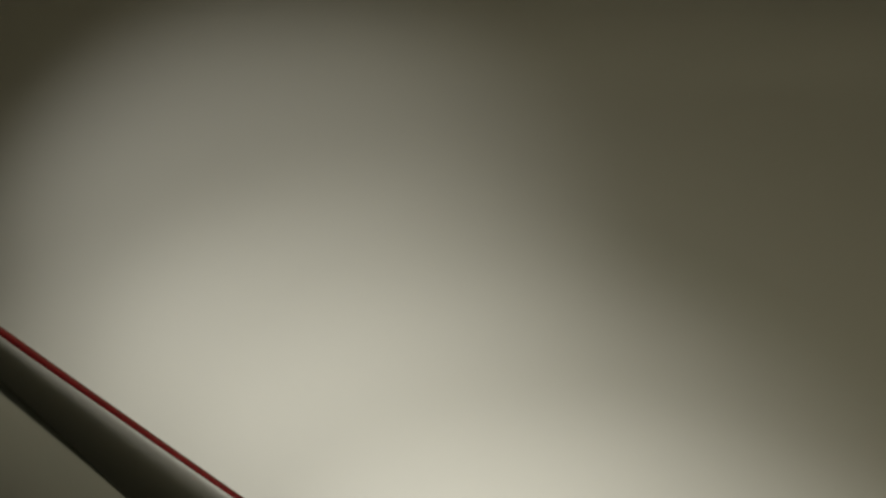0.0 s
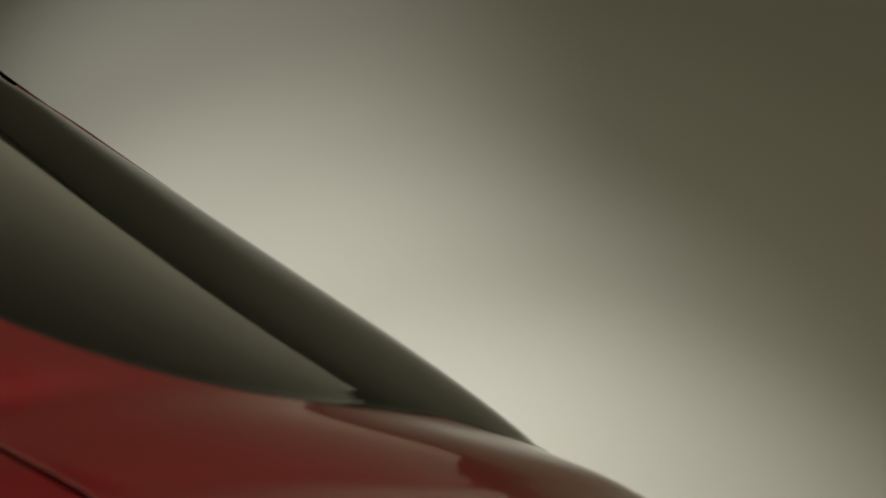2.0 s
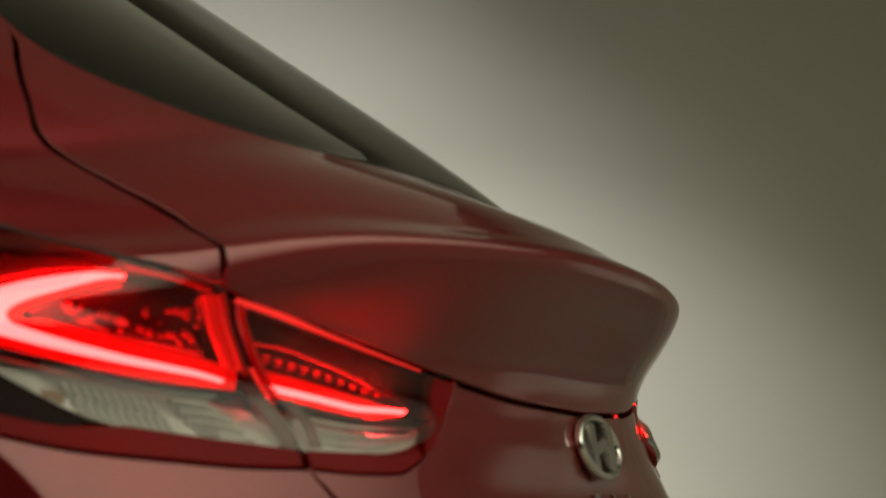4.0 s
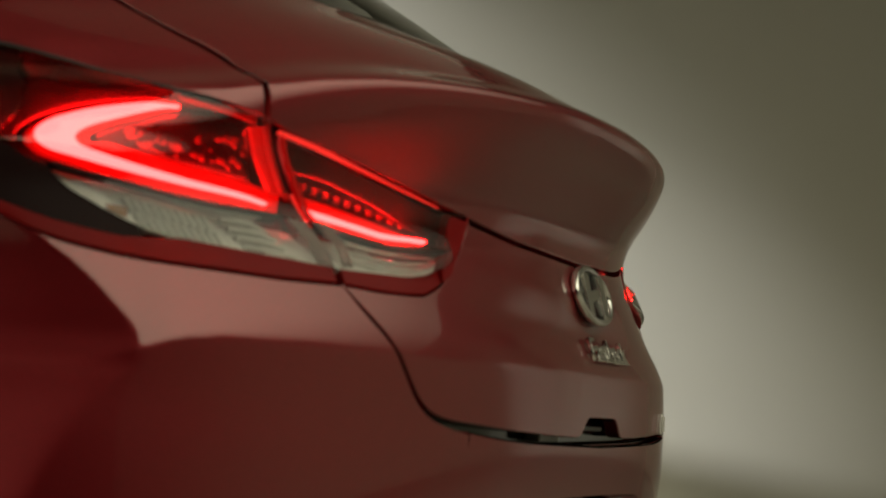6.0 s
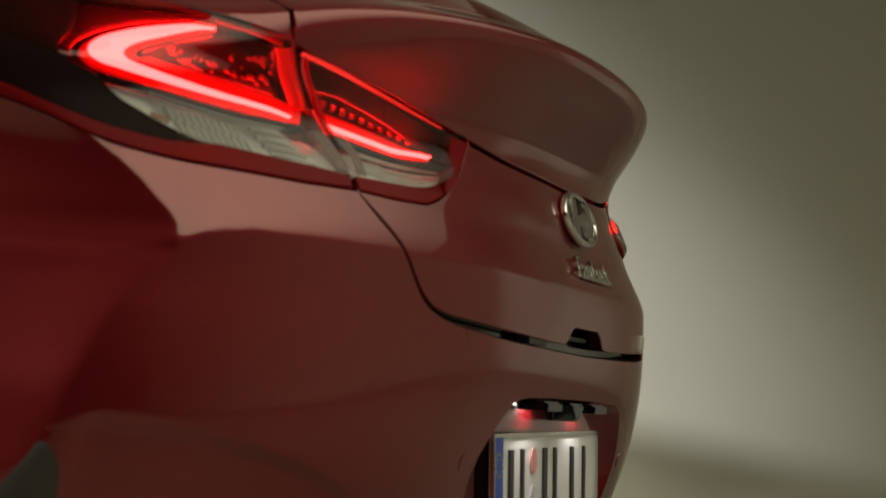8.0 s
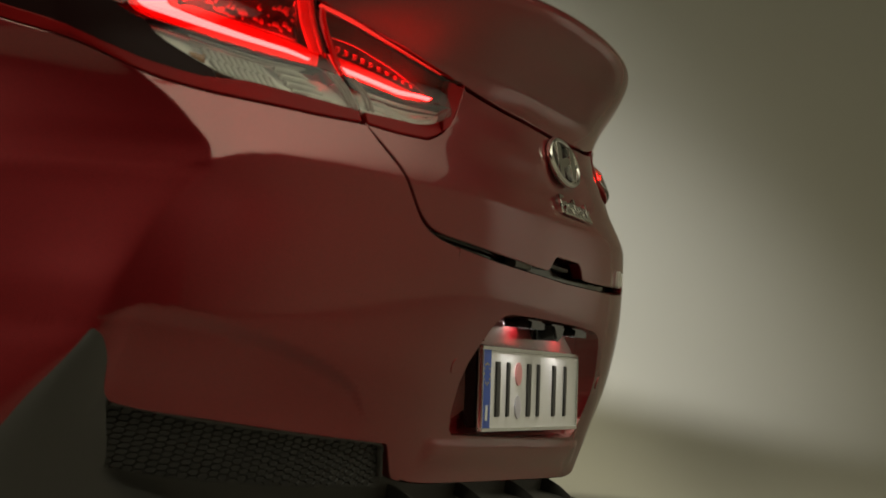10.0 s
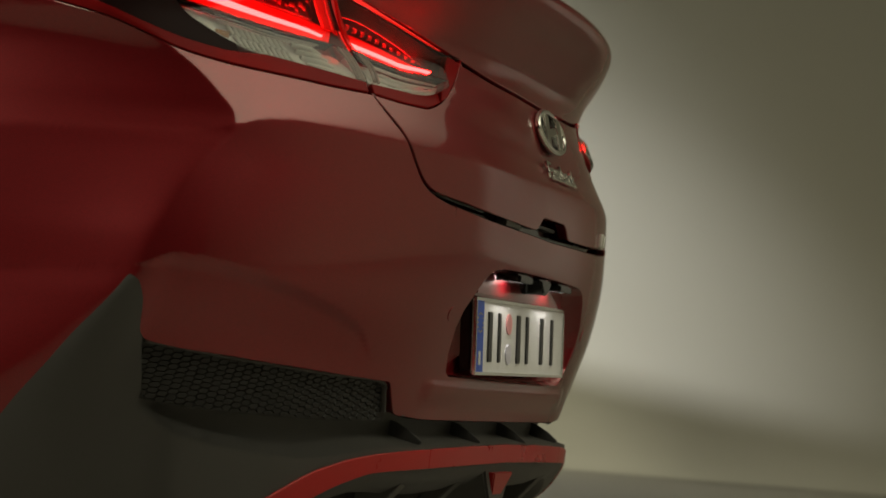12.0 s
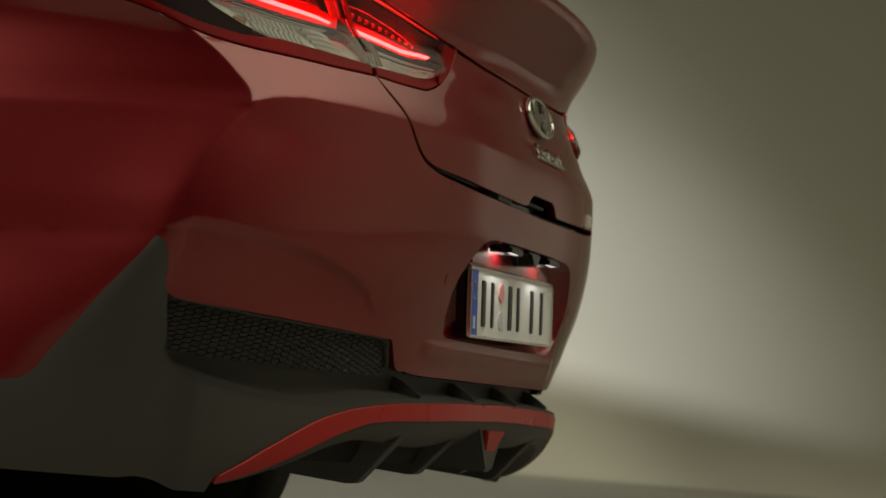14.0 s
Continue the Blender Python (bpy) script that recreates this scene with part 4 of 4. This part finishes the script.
    # outer pane and screen, added to hide the tube's red glow on the housing
    ribbon("dark_pane", SMOKED, lamp, [(53.9, 0.9940), (55.9, 0.9962), (59.4, 0.9880), (61.9, 0.9750), (62.6, 0.9600), (62.4, 0.9470)], [(54.4, LAMP_TOP(54.4) - 0.003), (57.0, LAMP_TOP(57.0) - 0.003), (60.2, LAMP_TOP(60.2) - 0.003), (63.4, LAMP_TOP(63.4) - 0.003), (63.6, 0.9900), (63.6, 0.9520)], side, off=-0.0055, thick=0.0006, count=40)
    body_panel("dark_screen", SMOKED_BACK, lamp, above(TRIM_TOP, 0.002), above(LAMP_TOP, -0.005), *span(side, 63.5, 99), 40, 8, off=-0.006, depth=0.004)
    body_panel("seal", RUBBER, lamp, above(LAMP_TOP, -0.0042), above(LAMP_TOP, -0.0002), *span(side, 51.0, 99), 70, 2, off=0.0012, depth=0.026, label="black rubber seal")
    rnd = random.Random(5)
    for k in range(34):
        u = 46.2 + rnd.random() ** 1.2 * 9.0
        base = float(np.interp(u, [45.1, 50.5, 54.0, 57.4], [0.934, 0.942, 0.950, 0.960]))
        z = base + rnd.random() * (0.024 if u < 50.5 else 0.010)
        w, h = rnd.uniform(0.25, 0.8), rnd.uniform(0.002, 0.0065)
        ribbon("facet", LED_FAINT, lamp, [(u, z), (u + w, z + 0.0018)], [(u + 0.15, z + h), (u + w * 0.9, z + h + 0.0012)], side, off=-0.0062, thick=0.0008, count=4)
    for k in range(3):
        strip("joint_rib", CLEAR_RIB, lamp, [(41.5 + k * 0.55, 0.902), (40.7 + k * 0.5, 0.885), (40.5 + k * 0.45, 0.864)], [0.0026, 0.0026, 0.0030], side, off=0.0005, thick=0.0022, count=12)
    return lamp


def inner_lamp(side):
    top = above(SPOILER_GAP, -0.0075)
    def bulge(u, z):
        return 0.0015 + 0.011 * ease((np.abs(u) - 24.6) / 3) * ease((34 - np.abs(u)) / 5) * ease((z - 0.852) / 0.020) * ease((0.922 - z) / 0.022)
    cap = lambda u: np.interp(np.abs(u), [21.9, 24.8, 26.2, 28.2], [0.931, 0.9275, 0.8870, 0.8700])
    lamp = body_panel("tail_lamp", LAMP_RED, car, above(INNER_LOW, 0.001), top, *span(side, 22.3, 43.2), 60, 14, off=-0.026, depth=0.0, label="lit tailgate lamp with red upper and clear lower lens", slant=True)
    body_panel("lamp_wall", DARK_RED_PLASTIC, lamp, above(INNER_LOW, 0.001), above(CLEAR2_LOW, -0.001), *span(side, 28.2, 43.0), 50, 5, off=0.001, depth=0.035, slant=True)
    body_panel("end_cap", DARK_RED_PLASTIC, lamp, above(INNER_LOW, 0.001), lambda u: np.maximum(np.minimum(top(u), cap(u)), INNER_LOW(u) + 0.002), *span(side, 22.0, 28.2), 40, 8, off=lambda u, z: 0.6 * bulge(u, z), depth=0.02)
    body_panel("red_lens", RED_LENS, lamp, lambda u: np.where(np.abs(u) < 27, np.maximum(cap(u) + 0.001, CLEAR2_TOP(u)), CLEAR2_TOP(u)), top, *span(side, 22.6, 43.1), 70, 16, off=bulge, depth=0.004, slant=True)
    body_panel("clear_lens", CLEAR_LENS, lamp, CLEAR2_LOW, above(CLEAR2_TOP, -0.001), *span(side, 25.6, 43.1), 60, 8, off=bulge, depth=0.004, slant=True)
    def bowl(u, z):
        rise = (z - CLEAR2_LOW(u)) / np.maximum(CLEAR2_TOP(u) - CLEAR2_LOW(u), 0.003)
        return -0.002 - 0.016 * rise - 0.0015 * (np.abs(u) % 2.6 > 1.3)
    body_panel("reflector", REFLECTOR, lamp, above(CLEAR2_LOW, 0.001), above(CLEAR2_TOP, -0.002), *span(side, 26.4, 42.8), 80, 10, off=bowl, depth=0.010, slant=True)
    for k in range(3):
        strip("reflector_vane", WHITE_PLASTIC, lamp, [(38.6 - k * 0.4, 0.872 + k * 0.0085), (33, 0.868 + k * 0.0080), (28.8 - k * 0.8, 0.875 + k * 0.0055)], [0.0028, 0.0032, 0.0012], side, off=-0.005, thick=0.0022, count=24)
    # same added light block below the tailgate lamp's tube
    strip("divider", SHADE_BLACK, lamp, [(40.6, 0.9025), (36.8, 0.8955), (33.7, 0.8912), (30.8, 0.8880), (27.2, 0.8868)], [0.0013] * 5, side, off=lambda u, z: bulge(u, z) - 0.008, thick=0.0095, count=34, label="dark wall added to keep red light out of the clear part")
    tube_top, tube_low = [(40.7, 0.9160), (35.6, 0.9075), (32.6, 0.9020), (29.2, 0.8972)], [(39.8, 0.9050), (36.5, 0.9005), (33.2, 0.8955), (29.2, 0.8912)]
    ribbon("led_tube", LED_CORE, lamp, tube_low, tube_top, side, off=lambda u, z: 0.8 * bulge(u, z) - 0.0042, thick=0.0030, count=36, a=[0.26, 0.28, 0.30, 0.36], b=[0.72, 0.70, 0.70, 0.64])
    # the halo round the tube is this band's own emission
    ribbon("led_surround", LED_RED, lamp, [(40.6, 0.9015), (36.5, 0.8970), (33.2, 0.8930), (28.0, 0.8905)], [(42.0, 0.9255), (38.8, 0.9215), (35.0, 0.9150), (29.4, 0.9040)], side, off=-0.0065, thick=0.002, count=36, label="red plastic with its own glow for the tube's halo")
    ribbon("light_guide", LED_RED, lamp, [(45.2, 0.9735), (40.3, 0.9630), (36.0, 0.9525), (31.0, 0.9415), (26.0, 0.9325)], [(45.3, 0.9775), (40.3, 0.9670), (36.0, 0.9560), (31.0, 0.9443), (26.0, 0.9340)], side, off=-0.003, thick=0.0015, count=40)
    ribbon("light_guide", LED_FAINT, lamp, [(45.0, 0.9740), (43.1, 0.9500), (41.6, 0.9270), (40.4, 0.9050)], [(44.2, 0.9720), (42.3, 0.9490), (40.9, 0.9270), (39.7, 0.9050)], side, off=-0.003, thick=0.002, count=20)
    ribbon("dark_pane", SMOKED, lamp, [(42.2, 0.9430), (39.2, 0.9400), (35.8, 0.9315), (32.2, 0.9215), (28.6, 0.9080), (25.6, 0.9000)], [(44.2, 0.9710), (40.1, 0.9615), (35.8, 0.9510), (31.3, 0.9405), (27.2, 0.9320), (24.8, 0.9290)], side, off=-0.0075, thick=0.0006, count=40)
    # facets glow faintly by themselves, as if catching the tube
    for k in range(10):
        u = 41.0 - k * 1.15
        z = float(np.interp(u, [29, 32.2, 35.5, 38.8, 41.6], [0.9065, 0.9125, 0.9190, 0.9245, 0.929]))
        g = 1 - k * 0.06
        ribbon("facet", LED_FAINT, lamp, [(u, z), (u - 0.25, z + 0.003 * g), (u - 0.1, z + 0.007 * g)], [(u - 0.6, z), (u - 0.75, z + 0.003 * g), (u - 0.7, z + 0.0065 * g)], side, off=-0.0062, thick=0.001, count=6)
    for k in range(2):
        strip("joint_rib", CLEAR_RIB, lamp, [(39.9 - k * 0.6, 0.902), (38.9 - k * 0.6, 0.884), (38.9 - k * 0.55, 0.864)], [0.0026, 0.0026, 0.0030], side, off=0.0005, thick=0.0022, count=12)
    return lamp


both_sides(outer_lamp)
both_sides(inner_lamp)

# lower bumper, mesh, strip and diffuser
SKIRT_LIP = curve((0, 0.414), (24, 0.411), (31, 0.410), (39.8, 0.399), (45.2, 0.393), (54.2, 0.402), (60.2, 0.416), (63.5, 0.432), (66, 0.446))


def shelf(u, z):
    """The black skirt stands proud below its lip and falls back to a shelf above it."""
    k = ease((SKIRT_LIP(u) + 0.004 - z) / 0.010) * np.clip((66 - np.abs(u)) / 6, 0, 1)
    return -0.034 * (1 - k) * np.clip((66 - np.abs(u)) / 4, 0, 1) + 0.018 * k


def skirt_top(u):
    a = np.abs(u)
    return np.where(a < 29, PAINT_LOW(u) - 0.002, np.where(a < 64, MESH_LOW(u), np.where(a < 66.6, 0.446 + (a - 64) * 0.0262, PAINT_LOW(u) - 0.002)))


lower = body_panel("lower_bumper", BLACK_PLASTIC, car, either(STRIP_TOP, level(0.272), 56.3), skirt_top, -110, 110, 1101, 40, off=shelf, depth=0.03, label="grained black plastic skirt of the bumper")


def grille(side):
    back = body_panel("grille", MESH_BLACK, car, above(MESH_LOW, -0.006), above(PAINT_LOW, -0.001), *span(side, 29.6, 66.4), 60, 8, off=-0.0155, depth=0.0, label="black honeycomb mesh beside the skirt")
    verts, faces = [], []
    def plate(u, z):
        """One raised hexagon of the honeycomb."""
        base = len(verts)
        for k, (grow, deep) in enumerate(((1.04, -0.0165), (1.02, -0.0138), (0.86, -0.0128))):
            for du, dz in ((-0.5, 0), (-0.28, -0.5), (0.28, -0.5), (0.5, 0), (0.28, 0.5), (-0.28, 0.5)):
                v = min(max(z + dz * 0.0062 * grow, float(MESH_LOW(u)) - 0.004), float(PAINT_LOW(u)) - 0.003)
                w = min(u + du * 1.32 * grow, 63.9 + (v - 0.444) * 36)
                verts.append(on_body(w * side, v, deep)[0])
        for r in range(2):
            for q in range(6):
                s, t = base + r * 6 + q, base + r * 6 + (q + 1) % 6
                faces.append((s, t, t + 6, s + 6))
        faces.append(tuple(range(base + 12, base + 18)))
    for i in range(34):
        for j in range(17):
            u, z = 31.2 + i * 1.10, 0.434 + j * 0.0070 + (0.0035 if i % 2 else 0)
            if u < 64.6 + (z - 0.444) * 30 and z < float(PAINT_LOW(u)) - 0.006:
                plate(u, z)
    mesh_object("honeycomb", verts, faces, MESH_BLACK, back, smooth=False)
    strip("grille_rim", BLACK_PLASTIC, back, [(30.6, 0.446), (31.6, 0.470), (33.0, 0.4845), (43, 0.4905), (56, 0.5005), (66, 0.512)], [0.006] * 6, side, off=-0.010, thick=0.006, count=40)
    return back


both_sides(grille)
for a, b in ((-23.3, 23.3), (23.5, 56.0), (-56.0, -23.5)):
    body_panel("red_strip", RED_PLASTIC, car, above(STRIP_LOW, 0.0015), above(STRIP_TOP, -0.0015), a, b, 90, 5, off=0.0215, depth=0.014, label="glossy red strip along the diffuser")
p0 = body_panel("diffuser", BLACK_PLASTIC, car, lambda u: STRIP_LOW(u) - np.clip(0.066 - np.abs(u) * 0.0011, 0.004, 1), STRIP_LOW, -55.5, 55.5, 140, 14,
                off=lambda u, z: 0.018 - (STRIP_LOW(u) - z) * (0.5 + 17 * np.clip(STRIP_LOW(u) - z, 0, 1)), depth=0.02, label="black plastic rear diffuser with fins")
for x, top, low in ((-0.36, 0.372, 0.277), (-0.12, 0.378, 0.290), (0.12, 0.378, 0.290), (0.36, 0.372, 0.277)):
    y = float(on_body(math.degrees(math.asin(abs(x) / 0.86)), 0.375)[0][1]) - 0.014
    fin = prism([(y + 0.001, top), (y + 0.010, top - 0.010), (y + 0.084, low), (y + 0.098, low - 0.001), (y + 0.36, low + 0.020), (y + 0.36, top - 0.02), (y + 0.06, top)], "x", x - 0.017, x + 0.017, 0.003)
    part("fin", fin, BLACK_PLASTIC, p0)
for x in (-0.36, -0.12, 0.12, 0.36):
    y = float(on_body(math.degrees(math.asin(abs(x) / 0.86)), 0.42)[0][1])
    part("strake", prism([(y + 0.040, 0.438), (y + 0.024, 0.4345), (y + 0.004, 0.424), (y - 0.014, 0.410), (y - 0.010, 0.407), (y + 0.040, 0.407)], "x", x - 0.0022, x + 0.0022, 0.001), BLACK_PLASTIC, p0)
part("keel", prism([(-0.080, 0.378), (0.080, 0.378), (0.020, 0.300), (-0.020, 0.300)], "y", 0.022, 0.16, 0.004), BLACK_PLASTIC, p0)
lens = prism([(-0.050, 0.366), (0.050, 0.366), (0.007, 0.310), (-0.007, 0.310)], "y", 0.012, 0.034, 0.002)
for v in lens.verts:
    v.co.y += (0.366 - v.co.z) * 0.3
part("fog_lamp", lens, RED_PLASTIC, p0, "small red triangular lamp in the diffuser")
for x in (-0.363, 0.363):
    q, nn = on_body(math.copysign(math.degrees(math.asin(abs(x) / 0.885)), x), 0.584, 0.0)
    bm = bmesh.new()
    bmesh.ops.create_cone(bm, cap_ends=True, segments=28, radius1=0.0105, radius2=0.0100, depth=0.002, matrix=Matrix.Translation(Vector(q)) @ Vector(nn).to_track_quat("Z", "Y").to_matrix().to_4x4())
    part("parking_sensor", bm, PAINT, car, "round painted parking sensor", smooth=False)

for side in (-1, 1):
    strip("roof_rail", PAINT, car, [(52.0, 1.24), (51.0, 1.30), (50.2, 1.40), (50.0, 1.50), (50.0, 1.575)], [0.006, 0.022, 0.030, 0.034, 0.036], side, off=0.002, thick=0.006, count=40)

# underside, roof and wheels that carry the tail
part("underbody", block(-0.70, 0.70, 0.62, 2.2, 0.27, 0.36, 0.02), BLACK_PLASTIC, car)
part("bulkhead", block(-0.70, 0.70, 2.10, 2.12, 0.30, 1.50, 0.01), SHADE_BLACK, car)
for side in (-1, 1):
    body_panel("door", PAINT, car, level(0.38), level(1.057), *span(side, 110.15, 150), 60, 20)


def front_body():
    """Plain front of the car: cabin, bonnet and nose, out of the camera's sight."""
    stations = [(2.02, 0.893, 0.97, 0.50, 1.583), (2.45, 0.893, 0.97, 0.52, 1.565), (2.90, 0.89, 0.96, 0.56, 1.36), (3.32, 0.885, 0.95, 0.62, 1.05),
                (3.85, 0.87, 0.87, 0.58, 0.97), (4.20, 0.80, 0.76, 0.52, 0.86), (4.34, 0.62, 0.66, 0.42, 0.70)]
    verts, faces = [], []
    for y, w, shoulder, tw, top in stations:
        half = [(w * 0.88, 0.26), (w * 0.98, 0.34), (w, 0.55), (w, shoulder - 0.12), (w * 0.965, shoulder), (tw, top - 0.025), (tw * 0.8, top), (0.0, top + 0.008)]
        ring = half + [(-x, z) for x, z in reversed(half[:-1])]
        verts += [(x, y, z) for x, z in ring]
    n = len(verts) // len(stations)
    for i in range(len(stations) - 1):
        for j in range(n):
            a, b = i * n + j, i * n + (j + 1) % n
            faces.append((a, b, b + n, a + n))
    faces.append(tuple(range((len(stations) - 1) * n, len(stations) * n)))
    return mesh_object("front_body", verts, faces, PAINT, car)


front_body()
bm = bmesh.new()
corners = [(-0.50, 2.50, 1.553), (0.50, 2.50, 1.553), (0.58, 3.28, 1.095), (-0.58, 3.28, 1.095)]
low = [bm.verts.new(v) for v in corners]
high = [bm.verts.new((x, y, z + 0.012)) for x, y, z in corners]
bm.faces.new(low)
bm.faces.new(high)
for k in range(4):
    bm.faces.new((low[k], low[(k + 1) % 4], high[(k + 1) % 4], high[k]))
part("windscreen", bm, TINTED_GLASS, car)
part("roof", block(-0.48, 0.48, 1.13, 2.50, 1.560, 1.584, 0.008), PAINT, car)


def wheel(side, y=1.05):
    bm = bmesh.new()
    bmesh.ops.create_cone(bm, cap_ends=True, segments=48, radius1=0.325, radius2=0.325, depth=0.21, matrix=Matrix.Translation((side * 0.72, y, 0.325)) @ Matrix.Rotation(math.pi / 2, 4, "Y"))
    bmesh.ops.bevel(bm, geom=[e for e in bm.edges if e.calc_length() < 0.06], offset=0.03, segments=3, affect="EDGES")
    w = part("wheel", bm, TYRE, car, "black tyre on an alloy rim", smooth=True)
    bm = bmesh.new()
    bmesh.ops.create_cone(bm, cap_ends=True, segments=40, radius1=0.225, radius2=0.21, depth=0.03, matrix=Matrix.Translation((side * 0.822, y, 0.325)) @ Matrix.Rotation(math.pi / 2 * side, 4, "Y"))
    part("rim", bm, ALLOY, w)
    return w


for y in (0.98, 3.63):
    for side in (-1, 1):
        wheel(side, y)
